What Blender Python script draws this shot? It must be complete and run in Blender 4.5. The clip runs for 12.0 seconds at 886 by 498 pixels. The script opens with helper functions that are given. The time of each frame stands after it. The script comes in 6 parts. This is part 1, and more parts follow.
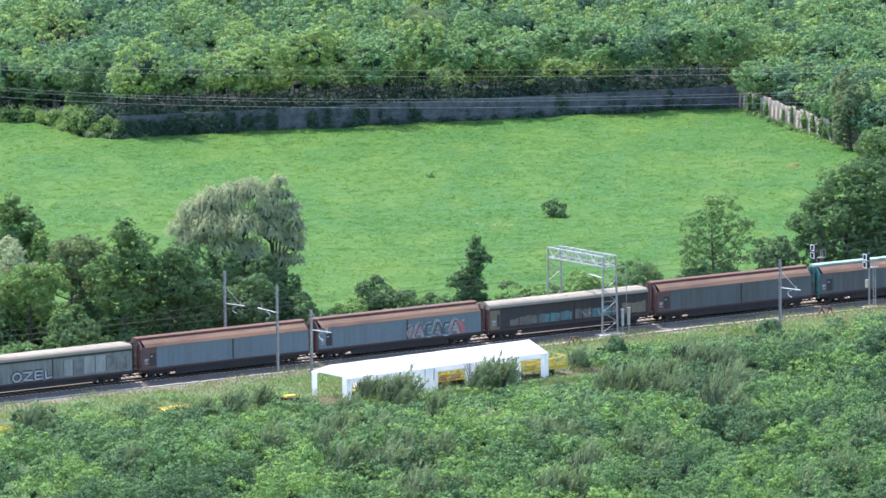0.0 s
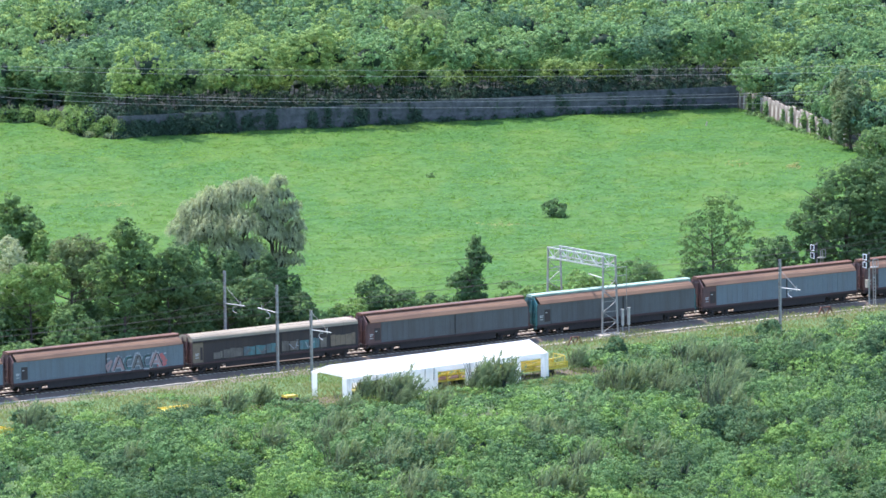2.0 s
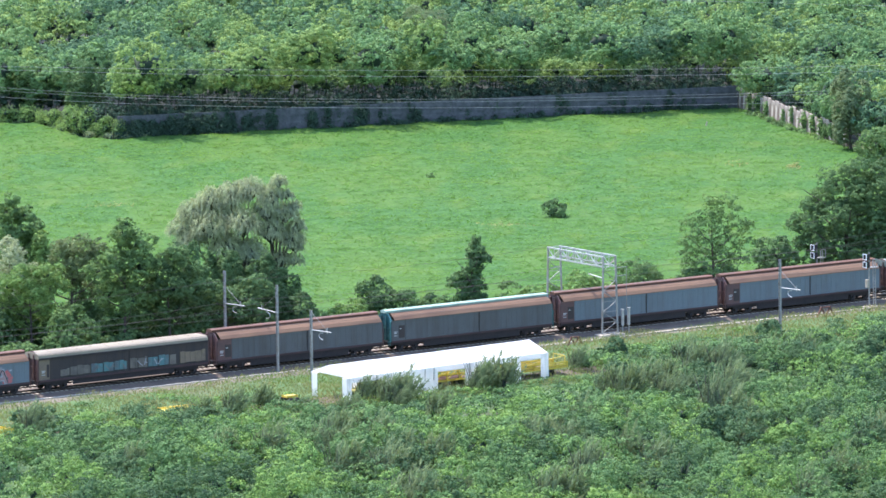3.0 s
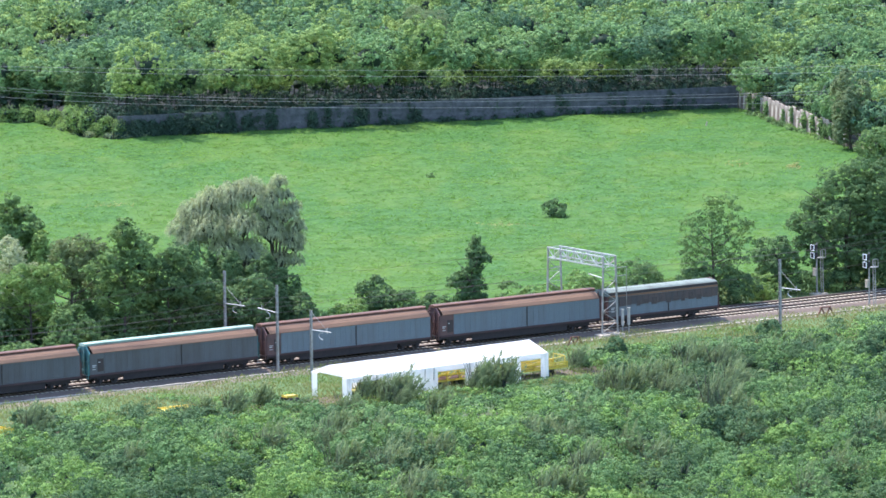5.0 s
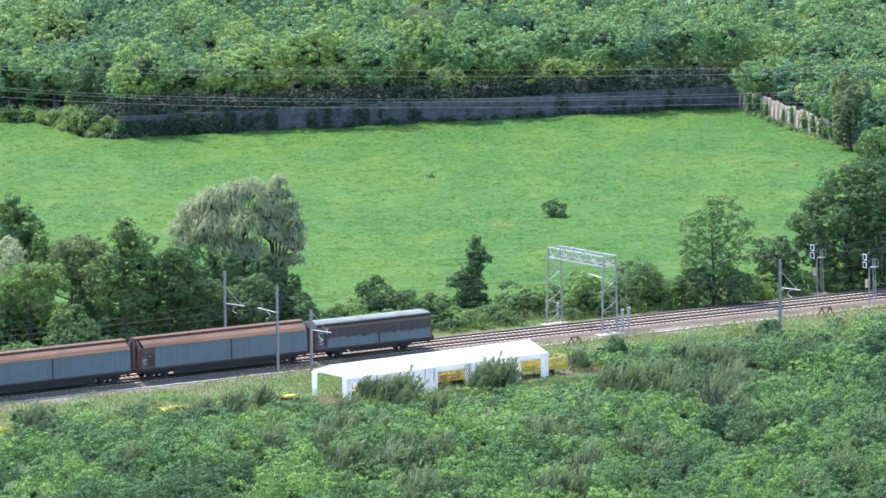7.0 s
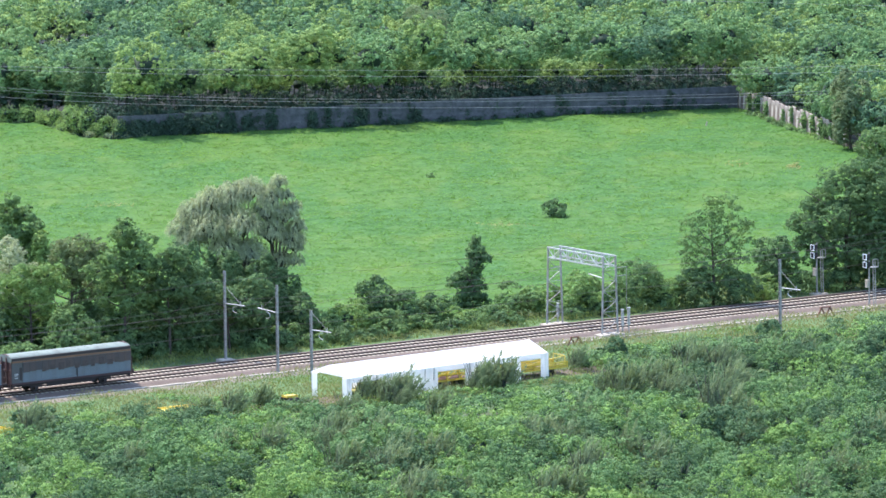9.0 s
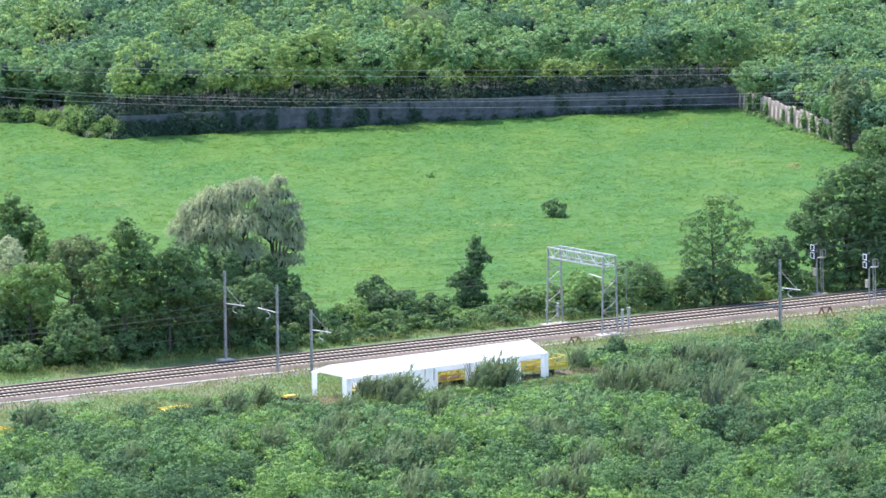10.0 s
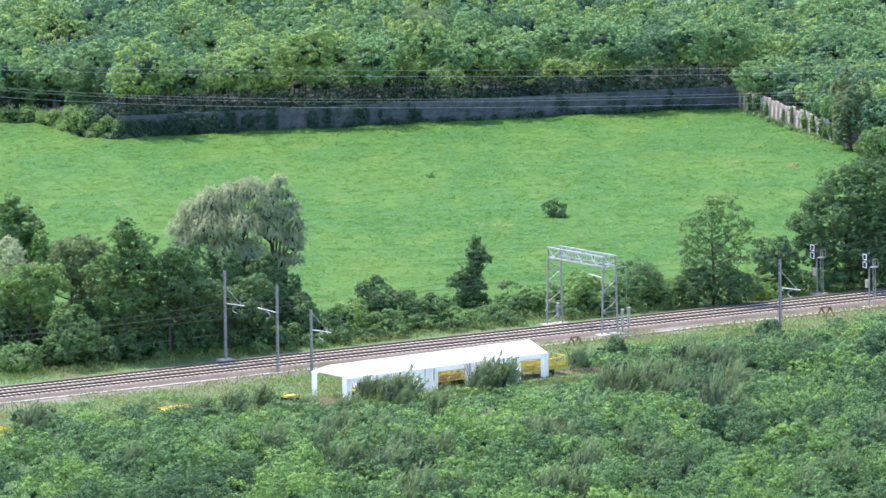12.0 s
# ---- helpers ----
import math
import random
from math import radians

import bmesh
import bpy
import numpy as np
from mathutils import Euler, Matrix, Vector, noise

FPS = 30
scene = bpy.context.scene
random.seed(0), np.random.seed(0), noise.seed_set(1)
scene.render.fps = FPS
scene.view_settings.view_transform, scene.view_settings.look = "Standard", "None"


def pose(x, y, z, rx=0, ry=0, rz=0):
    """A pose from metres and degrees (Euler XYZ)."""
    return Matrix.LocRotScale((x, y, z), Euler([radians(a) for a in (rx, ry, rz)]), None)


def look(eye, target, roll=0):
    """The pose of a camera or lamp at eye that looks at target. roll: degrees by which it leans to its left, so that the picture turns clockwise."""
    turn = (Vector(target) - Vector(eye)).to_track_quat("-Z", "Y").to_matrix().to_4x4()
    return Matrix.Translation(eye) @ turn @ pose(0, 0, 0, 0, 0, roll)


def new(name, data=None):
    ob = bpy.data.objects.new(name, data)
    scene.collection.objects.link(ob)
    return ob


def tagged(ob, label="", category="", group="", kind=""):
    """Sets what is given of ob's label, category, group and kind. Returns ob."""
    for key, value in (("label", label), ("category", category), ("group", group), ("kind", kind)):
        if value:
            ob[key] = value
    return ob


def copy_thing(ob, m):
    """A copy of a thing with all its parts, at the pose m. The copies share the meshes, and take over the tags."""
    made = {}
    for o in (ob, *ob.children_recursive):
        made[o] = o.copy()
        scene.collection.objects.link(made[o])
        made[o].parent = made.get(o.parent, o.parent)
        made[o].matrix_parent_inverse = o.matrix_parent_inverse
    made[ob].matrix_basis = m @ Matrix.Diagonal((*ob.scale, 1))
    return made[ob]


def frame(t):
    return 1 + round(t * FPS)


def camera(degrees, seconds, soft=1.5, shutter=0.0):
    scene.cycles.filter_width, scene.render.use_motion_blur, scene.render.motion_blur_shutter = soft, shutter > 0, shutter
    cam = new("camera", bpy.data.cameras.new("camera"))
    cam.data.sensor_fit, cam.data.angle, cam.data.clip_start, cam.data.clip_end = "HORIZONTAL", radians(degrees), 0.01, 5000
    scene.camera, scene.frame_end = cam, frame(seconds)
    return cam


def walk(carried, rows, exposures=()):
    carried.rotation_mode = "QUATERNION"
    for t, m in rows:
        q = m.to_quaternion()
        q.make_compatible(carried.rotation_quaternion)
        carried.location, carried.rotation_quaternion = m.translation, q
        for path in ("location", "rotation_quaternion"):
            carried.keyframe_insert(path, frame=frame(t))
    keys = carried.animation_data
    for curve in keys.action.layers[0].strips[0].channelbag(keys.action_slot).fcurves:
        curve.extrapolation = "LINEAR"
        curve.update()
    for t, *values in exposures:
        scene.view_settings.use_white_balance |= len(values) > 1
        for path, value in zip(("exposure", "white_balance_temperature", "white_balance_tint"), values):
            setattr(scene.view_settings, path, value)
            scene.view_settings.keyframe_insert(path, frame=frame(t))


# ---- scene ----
# The camera stands on a tripod on a hillside, far off, with a long lens.
cam = camera(6.1, 12.0, soft=1.58)
EYE = (0.0, 0.0, 125.644)
AIM = (0.0, 1000.0, -8.701)
walk(cam, [(0.0, look(EYE, AIM, -0.6261)), (12.0, look(EYE, AIM, -0.6261))],
     exposures=[(0.0, 1.23, 6330, 18), (12.0, 1.23, 6330, 18)])

# ---- track geometry ----
TH, KAP, Y0 = 0.608284, -0.00019121, 863.532   # heading, curvature and start of the far track
SPACING = 3.555
RAIL = 0.17                        # rail head over the sleepers
GROUND = -0.3


def track(s, off=0.0, z=0.0):
    """A point s metres along the far track, off metres towards the viewer from its middle."""
    th = TH + KAP * s
    x = (math.sin(th) - math.sin(TH)) / KAP + off * math.sin(th)
    y = Y0 - (math.cos(th) - math.cos(TH)) / KAP - off * math.cos(th)
    return Vector((x, y, z))


def on_track(s, off=0.0, z=0.0, turn=0.0):
    p = track(s, off, z)
    return pose(p.x, p.y, p.z, 0, 0, math.degrees(TH + KAP * s) + turn)


# ---- light ----
SUN_EL, SUN_AZ = radians(60.5), radians(140)   # azimuth as an angle from +x
sun_dir = Vector((math.cos(SUN_EL) * math.cos(SUN_AZ), math.cos(SUN_EL) * math.sin(SUN_AZ), math.sin(SUN_EL)))
sun = new("sun", bpy.data.lights.new("sun", "SUN"))
sun.data.energy, sun.data.angle, sun.data.color = 4.1, radians(0.53), (1.0, 0.945, 0.84)
sun.matrix_world = look(sun_dir * 100, (0, 0, 0))
world = bpy.data.worlds.new("sky")
world.use_nodes = True
scene.world = world
sky = world.node_tree.nodes.new("ShaderNodeTexSky")
sky.sky_type, sky.sun_disc = "NISHITA", False
sky.ozone_density, sky.air_density = 4.0, 1.3
sky.sun_elevation, sky.sun_rotation = SUN_EL, math.pi / 2 - SUN_AZ
back = world.node_tree.nodes["Background"]
back.inputs[1].default_value = 0.27
world.node_tree.links.new(sky.outputs[0], back.inputs[0])


# ---- materials ----
def nodes_of(name):
    m = bpy.data.materials.new(name)
    m.use_nodes = True
    return m, m.node_tree.nodes, m.node_tree.links


def ramp(nt, links, fac, stops):
    r = nt.new("ShaderNodeValToRGB")
    while len(r.color_ramp.elements) < len(stops):
        r.color_ramp.elements.new(0.5)
    for e, (pos, col) in zip(r.color_ramp.elements, stops):
        e.position, e.color = pos, (*col, 1)
    links.new(fac, r.inputs[0])
    return r.outputs[0]


def noise_out(nt, links, scale, detail=4, stretch=(1, 1, 1), coord="Object", rough=0.6):
    tc, mp, nz = nt.new("ShaderNodeTexCoord"), nt.new("ShaderNodeMapping"), nt.new("ShaderNodeTexNoise")
    mp.inputs["Scale"].default_value = stretch
    nz.inputs["Scale"].default_value, nz.inputs["Detail"].default_value, nz.inputs["Roughness"].default_value = scale, detail, rough
    links.new(tc.outputs[coord], mp.inputs[0])
    links.new(mp.outputs[0], nz.inputs[0])
    return nz.outputs[0]


def mixed(nt, links, fac, a, b, mode="MIX"):
    m = nt.new("ShaderNodeMix")
    m.data_type, m.blend_type = "RGBA", mode
    for sock, val in ((m.inputs[0], fac), (m.inputs[6], a), (m.inputs[7], b)):
        if isinstance(val, (int, float)):
            sock.default_value = val
        elif isinstance(val, tuple):
            sock.default_value = (*val, 1)
        else:
            links.new(val, sock)
    return m.outputs[2]


def surface(name, col, dirt, rough=0.7, metal=0.0, scale=1.2, amount=(0.45, 0.7), stretch=(1, 1, 1), fine=18.0, bump=0.02):
    """Paint, concrete or metal with stains at one scale and grain at another."""
    m, nt, links = nodes_of(name)
    b = nt["Principled BSDF"]
    stain = noise_out(nt, links, scale, 5, stretch)
    mask = ramp(nt, links, stain, [(amount[0], (0, 0, 0)), (amount[1], (1, 1, 1))])
    grain = noise_out(nt, links, fine, 3)
    tone = ramp(nt, links, grain, [(0.3, tuple(c * 0.8 for c in col)), (0.7, tuple(min(1, c * 1.15) for c in col))])
    links.new(mixed(nt, links, mask, tone, dirt), b.inputs["Base Color"])
    b.inputs["Roughness"].default_value, b.inputs["Metallic"].default_value = rough, metal
    bp = nt.new("ShaderNodeBump")
    bp.inputs["Strength"].default_value, bp.inputs["Distance"].default_value = 0.5, bump
    links.new(grain, bp.inputs["Height"])
    links.new(bp.outputs[0], b.inputs["Normal"])
    return m


def leaf(name, dark, light, other, patch=0.12, trans=0.2, rough=0.7, gloss=0.05):
    """Leaves: each one its own tone, with drifts of another green over metres."""
    m, nt, links = nodes_of(name)
    b, out = nt["Principled BSDF"], nt["Material Output"]
    geo = nt.new("ShaderNodeNewGeometry")
    mean = tuple((p + 2 * q) / 3 for p, q in zip(dark, light))
    tone = ramp(nt, links, geo.outputs["Random Per Island"], [(0.0, tuple(0.5 * (p + q) for p, q in zip(dark, mean))), (0.75, mean), (1.0, light)])
    drift = ramp(nt, links, noise_out(nt, links, patch, 3, coord="Object"), [(0.42, (0, 0, 0)), (0.66, (1, 1, 1))])
    col = mixed(nt, links, drift, tone, mixed(nt, links, 0.7, tone, other))
    sprays = ramp(nt, links, noise_out(nt, links, 0.85, 2, coord="Object"), [(0.34, (0.70, 0.72, 0.76)), (0.62, (1.22, 1.22, 1.16))])
    col = mixed(nt, links, 1.0, col, sprays, "MULTIPLY")
    links.new(col, b.inputs["Base Color"])
    b.inputs["Roughness"].default_value = rough
    b.inputs["Specular IOR Level"].default_value = gloss
    tr, mx = nt.new("ShaderNodeBsdfTranslucent"), nt.new("ShaderNodeMixShader")
    links.new(mixed(nt, links, 1.0, col, (1.0, 1.0, 0.85), "MULTIPLY"), tr.inputs[0])
    mx.inputs[0].default_value = trans
    links.new(b.outputs[0], mx.inputs[1])
    links.new(tr.outputs[0], mx.inputs[2])
    links.new(mx.outputs[0], out.inputs[0])
    return m


# fallen leaves, with the shade below the woods put into their colour
M_LITTERSHADE = surface("litter darkened for shade", (0.014, 0.020, 0.014), (0.010, 0.015, 0.011), 0.95, 0, 0.5, (0.4, 0.7), fine=3.0, bump=0.05)
M_SOIL = surface("earth and grass", (0.06, 0.12, 0.03), (0.10, 0.10, 0.05), 0.95, 0, 0.15, (0.5, 0.75), fine=3.0, bump=0.05)


def crop_floor():
    """Closed leaf cover of a low crop: mottled over a hand's width and over many metres."""
    m, nt, links = nodes_of("closed crop cover")
    b = nt["Principled BSDF"]
    fine = noise_out(nt, links, 3.2, 5, (1, 0.5, 1), rough=0.72)
    wide = noise_out(nt, links, 0.07, 4, (1, 0.45, 1))
    patch = noise_out(nt, links, 0.2, 4, (1, 0.4, 1))
    tone = ramp(nt, links, fine, [(0.35, (0.019, 0.062, 0.016)), (0.5, (0.041, 0.102, 0.025)), (0.65, (0.066, 0.142, 0.033))])
    drift = ramp(nt, links, wide, [(0.44, (0, 0, 0)), (0.60, (1, 1, 1))])
    spot = ramp(nt, links, patch, [(0.53, (0, 0, 0)), (0.66, (1, 1, 1))])
    col = mixed(nt, links, drift, tone, mixed(nt, links, 0.5, tone, (0.074, 0.130, 0.026)))
    col = mixed(nt, links, spot, col, mixed(nt, links, 0.38, col, (0.092, 0.138, 0.027)))
    links.new(col, b.inputs["Base Color"])
    b.inputs["Roughness"].default_value, b.inputs["Specular IOR Level"].default_value = 0.85, 0.05
    return m


M_CROPSOIL = crop_floor()

M_BALLAST = surface("ballast", (0.118, 0.087, 0.064), (0.072, 0.052, 0.039), 0.95, 0, 0.5, (0.4, 0.75), fine=9.0, bump=0.06)
M_PATH = surface("pale trodden gravel", (0.140, 0.121, 0.083), (0.063, 0.088, 0.030), 0.95, 0, 0.4, (0.5, 0.62), fine=7.0, bump=0.04)
M_SLEEPER = surface("sleeper concrete", (0.437, 0.378, 0.280), (0.302, 0.252, 0.184), 0.9, 0, 3.0)
M_RAIL = surface("rail steel", (0.042, 0.029, 0.022), (0.070, 0.042, 0.028), 0.7, 0.1, 2.0)
M_CONCRETE = surface("pale concrete", (0.380, 0.335, 0.262), (0.240, 0.202, 0.152), 0.9, 0, 0.8)
# wall colour is lowered well below bare concrete to hold the trees' shade
M_WALL = surface("weathered concrete darkened for shade", (0.104, 0.104, 0.104), (0.050, 0.053, 0.052), 0.95, 0, 0.8, (0.40, 0.68), (1, 1, 1.6), fine=3)
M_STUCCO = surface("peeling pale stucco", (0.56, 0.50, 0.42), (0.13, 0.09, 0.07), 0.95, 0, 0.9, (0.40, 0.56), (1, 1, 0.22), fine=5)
M_GALV = surface("galvanised steel", (0.399, 0.404, 0.383), (0.285, 0.263, 0.235), 0.5, 0.35, 1.5)
M_GALVDARK = surface("dull mast steel", (0.270, 0.267, 0.254), (0.180, 0.151, 0.123), 0.6, 0.3, 1.5)
M_WIRE = surface("copper wire", (0.16, 0.13, 0.11), (0.2, 0.16, 0.13), 0.6, 0.5)
M_RUST = surface("rusty iron", (0.16, 0.07, 0.045), (0.09, 0.045, 0.03), 0.85, 0.2, 3)
M_BLACK = surface("black iron", (0.022, 0.020, 0.020), (0.05, 0.035, 0.03), 0.8, 0.2, 2)
M_UNDER = surface("underframe grime", (0.030, 0.024, 0.023), (0.016, 0.015, 0.016), 0.9, 0.1, 2)
M_YELLOW = surface("yellow paint", (0.62, 0.44, 0.05), (0.40, 0.26, 0.05), 0.5, 0, 1.5, (0.55, 0.8))
M_WHITE = surface("white signal paint", (0.8, 0.8, 0.8), (0.55, 0.55, 0.53), 0.5, 0, 3, (0.6, 0.85))
M_MARK = surface("dull pale stencil paint", (0.42, 0.42, 0.40), (0.22, 0.22, 0.21), 0.7, 0, 3)
M_BARK = surface("bark", (0.075, 0.060, 0.046), (0.045, 0.036, 0.028), 0.95, 0, 2.5, (0.4, 0.7), (1, 1, 0.3), bump=0.03)
# very dark green that stands for the shade inside crowns and woods
M_INNERSHADE = surface("shade tone inside crowns and woods", (0.020, 0.042, 0.022), (0.014, 0.028, 0.016), 0.95, 0, 2.0, (0.4, 0.7), fine=5.0, bump=0.08)

L_CROP = leaf("crop leaves", (0.040, 0.114, 0.026), (0.132, 0.272, 0.054), (0.162, 0.262, 0.044), 0.06, 0.5, 0.8, 0.03)
# blue in the forest greens is raised to stand for distance haze
L_FOREST = leaf("forest leaves", (0.102, 0.192, 0.082), (0.154, 0.264, 0.106), (0.188, 0.286, 0.096), 0.22, 0.17)
L_FOREST_LIGHT = leaf("light forest leaves", (0.150, 0.238, 0.080), (0.216, 0.312, 0.102), (0.248, 0.326, 0.088), 0.22, 0.17)
L_FOREST_DARK = leaf("dark forest leaves", (0.068, 0.138, 0.076), (0.102, 0.184, 0.098), (0.114, 0.194, 0.092), 0.22, 0.17)
L_SHRUB = leaf("thicket leaves", (0.084, 0.158, 0.062), (0.124, 0.216, 0.082), (0.140, 0.226, 0.072), 0.3, 0.12)
L_SHRUB_LIGHT = leaf("light thicket leaves", (0.122, 0.212, 0.062), (0.170, 0.286, 0.082), (0.188, 0.286, 0.072), 0.3, 0.12)
L_SHRUB_DARK = leaf("dark thicket leaves", (0.060, 0.112, 0.054), (0.088, 0.150, 0.068), (0.092, 0.150, 0.064), 0.3, 0.12)
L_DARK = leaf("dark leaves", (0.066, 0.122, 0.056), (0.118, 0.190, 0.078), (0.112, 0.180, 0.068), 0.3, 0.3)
L_MID = leaf("green leaves", (0.086, 0.158, 0.064), (0.148, 0.236, 0.088), (0.164, 0.238, 0.076), 0.3, 0.3)
L_LIGHT = leaf("light leaves", (0.118, 0.206, 0.066), (0.196, 0.300, 0.098), (0.208, 0.294, 0.082), 0.3, 0.3)
L_OLIVE = leaf("brownish green leaves", (0.105, 0.150, 0.070), (0.180, 0.228, 0.104), (0.190, 0.216, 0.096), 0.3, 0.3)
L_WILLOW = leaf("silver willow leaves", (0.232, 0.276, 0.154), (0.405, 0.450, 0.268), (0.340, 0.360, 0.205), 0.3, 0.4)
L_WILLOWSHRUB = leaf("willow shrub leaves", (0.120, 0.168, 0.084), (0.214, 0.264, 0.134), (0.192, 0.240, 0.114), 0.3, 0.3)
L_YELLOW = leaf("yellowish leaves", (0.13, 0.20, 0.055), (0.20, 0.29, 0.085), (0.18, 0.26, 0.07), 0.3)
L_DRY = leaf("withered leaves", (0.20, 0.19, 0.075), (0.33, 0.285, 0.12), (0.27, 0.235, 0.095), 0.3, 0.3)
# shade and bluish haze at the wood's edge are put into this leaf colour
L_SHADEGROWTH = leaf("leaves with shade in their colour", (0.034, 0.064, 0.046), (0.064, 0.106, 0.068), (0.058, 0.094, 0.062), 0.3, 0.15)
L_WEED = leaf("weeds", (0.108, 0.164, 0.044), (0.184, 0.248, 0.072), (0.270, 0.240, 0.110), 0.12, 0.35)


def tent_cloth():
    m, nt, links = nodes_of("white tent cloth")
    b, out = nt["Principled BSDF"], nt["Material Output"]
    col = ramp(nt, links, noise_out(nt, links, 1.2, 3), [(0.3, (0.86, 0.85, 0.83)), (0.7, (0.92, 0.91, 0.89))])
    links.new(col, b.inputs["Base Color"])
    b.inputs["Roughness"].default_value = 0.55
    tr, mx = nt.new("ShaderNodeBsdfTranslucent"), nt.new("ShaderNodeMixShader")
    tr.inputs[0].default_value = (0.97, 0.96, 0.94, 1)
    mx.inputs[0].default_value = 0.64
    links.new(b.outputs[0], mx.inputs[1])
    links.new(tr.outputs[0], mx.inputs[2])
    links.new(mx.outputs[0], out.inputs[0])
    return m


M_TENT = tent_cloth()


# ---- building helpers ----
ROW = "trees beside the railway"


def part(name, bm, material, parent=None, label=""):
    """Links a bmesh as one mesh object, under a thing or a part."""
    me = bpy.data.meshes.new(name)
    bm.to_mesh(me)
    bm.free()
    me.materials.append(material)
    ob = new(name, me)
    if parent:
        ob.parent = parent
    if label:
        ob["label"] = label
    return ob


def empty(name, m, label, category, group="", kind=""):
    ob = new(name)
    ob.matrix_basis = m
    return tagged(ob, label, category, group, kind)


def box(bm, x0, x1, y0, y1, z0, z1, m=None):
    v = [bm.verts.new((x, y, z)) for z in (z0, z1) for y in (y0, y1) for x in (x0, x1)]
    for f in ((0, 2, 3, 1), (4, 5, 7, 6), (0, 1, 5, 4), (2, 6, 7, 3), (0, 4, 6, 2), (1, 3, 7, 5)):
        bm.faces.new([v[i] for i in f])
    if m:
        bmesh.ops.transform(bm, matrix=m, verts=v)
    return bm


def tube(bm, pts, radii, n=6):
    """A tapered round bar along the points."""
    pts = [Vector(p) for p in pts]
    rings = []
    for i, p in enumerate(pts):
        d = (pts[min(i + 1, len(pts) - 1)] - pts[max(i - 1, 0)]).normalized()
        u = d.cross(Vector((0, 0, 1)) if abs(d.z) < 0.9 else Vector((1, 0, 0))).normalized()
        w = d.cross(u)
        r = radii[i] if isinstance(radii, (list, tuple)) else radii
        rings.append([bm.verts.new(p + r * (math.cos(a) * u + math.sin(a) * w)) for a in (2 * math.pi * k / n for k in range(n))])
    for a, b in zip(rings, rings[1:]):
        for k in range(n):
            bm.faces.new((a[k], a[(k + 1) % n], b[(k + 1) % n], b[k]))
    bm.faces.new(rings[0][::-1])
    bm.faces.new(rings[-1])
    return bm


def bar(bm, p, q, w=0.08, h=None):
    """A square bar from p to q."""
    p, q = Vector(p), Vector(q)
    d = q - p
    m = Matrix.Translation(p) @ d.to_track_quat("X", "Z").to_matrix().to_4x4()
    h = h or w
    return box(bm, 0, d.length, -w / 2, w / 2, -h / 2, h / 2, m)


def prism(bm, profile, x0, x1):
    """A closed profile of (y, z), drawn out along x."""
    a = [bm.verts.new((x0, y, z)) for y, z in profile]
    b = [bm.verts.new((x1, y, z)) for y, z in profile]
    n = len(a)
    for i in range(n):
        bm.faces.new((a[i], a[(i + 1) % n], b[(i + 1) % n], b[i]))
    bm.faces.new(a[::-1])
    bm.faces.new(b)
    bmesh.ops.recalc_face_normals(bm, faces=bm.faces)
    return bm


def array_mesh(name, verts, quads, material, tris=None):
    me = bpy.data.meshes.new(name)
    nq, nt = len(quads), 0 if tris is None else len(tris)
    flat = np.ascontiguousarray(quads, dtype=np.int32).ravel()
    starts = np.arange(0, 4 * nq, 4, dtype=np.int32)
    if nt:
        flat = np.concatenate([flat, np.ascontiguousarray(tris, dtype=np.int32).ravel()])
        starts = np.concatenate([starts, 4 * nq + np.arange(0, 3 * nt, 3, dtype=np.int32)])
    me.vertices.add(len(verts))
    me.vertices.foreach_set("co", np.ascontiguousarray(verts, dtype=np.float32).ravel())
    me.loops.add(len(flat))
    me.loops.foreach_set("vertex_index", flat)
    me.polygons.add(nq + nt)
    me.polygons.foreach_set("loop_start", starts)
    me.update(calc_edges=True)
    me.materials.append(material)
    return me


def unit(v):
    return v / np.maximum(np.linalg.norm(v, axis=1, keepdims=True), 1e-9)


HEART_V = np.array([(1, 0, 0), (-1, 0, 0), (0, 1, 0), (0, -1, 0), (0, 0, 1), (0, 0, -1)], float)
HEART_F = np.array([(0, 2, 4), (2, 1, 4), (1, 3, 4), (3, 0, 4), (2, 0, 5), (1, 2, 5), (3, 1, 5), (0, 3, 5)])


def leaf_blades(P, N, size, rng, slim=0.55, hang=0.0, along=None):
    """Pointed leaf blades at the points P that face along N; hang: how far they droop."""
    n = len(P)
    d = unit(np.cross(N, rng.normal(size=(n, 3))))
    d[:, 2] -= hang
    d = unit(d) if along is None else unit(along + 0.35 * d)
    w = unit(np.cross(N, d))
    s = np.asarray(size).reshape(-1, 1) * rng.uniform(0.7, 1.3, (n, 1))
    V = np.empty((n, 3, 3))
    V[:, 0] = P - d * s * 0.4 + w * s * slim * 0.5
    V[:, 1] = P + d * s * 0.6
    V[:, 2] = P - d * s * 0.4 - w * s * slim * 0.5
    return V.reshape(-1, 3), np.arange(3 * n).reshape(n, 3)


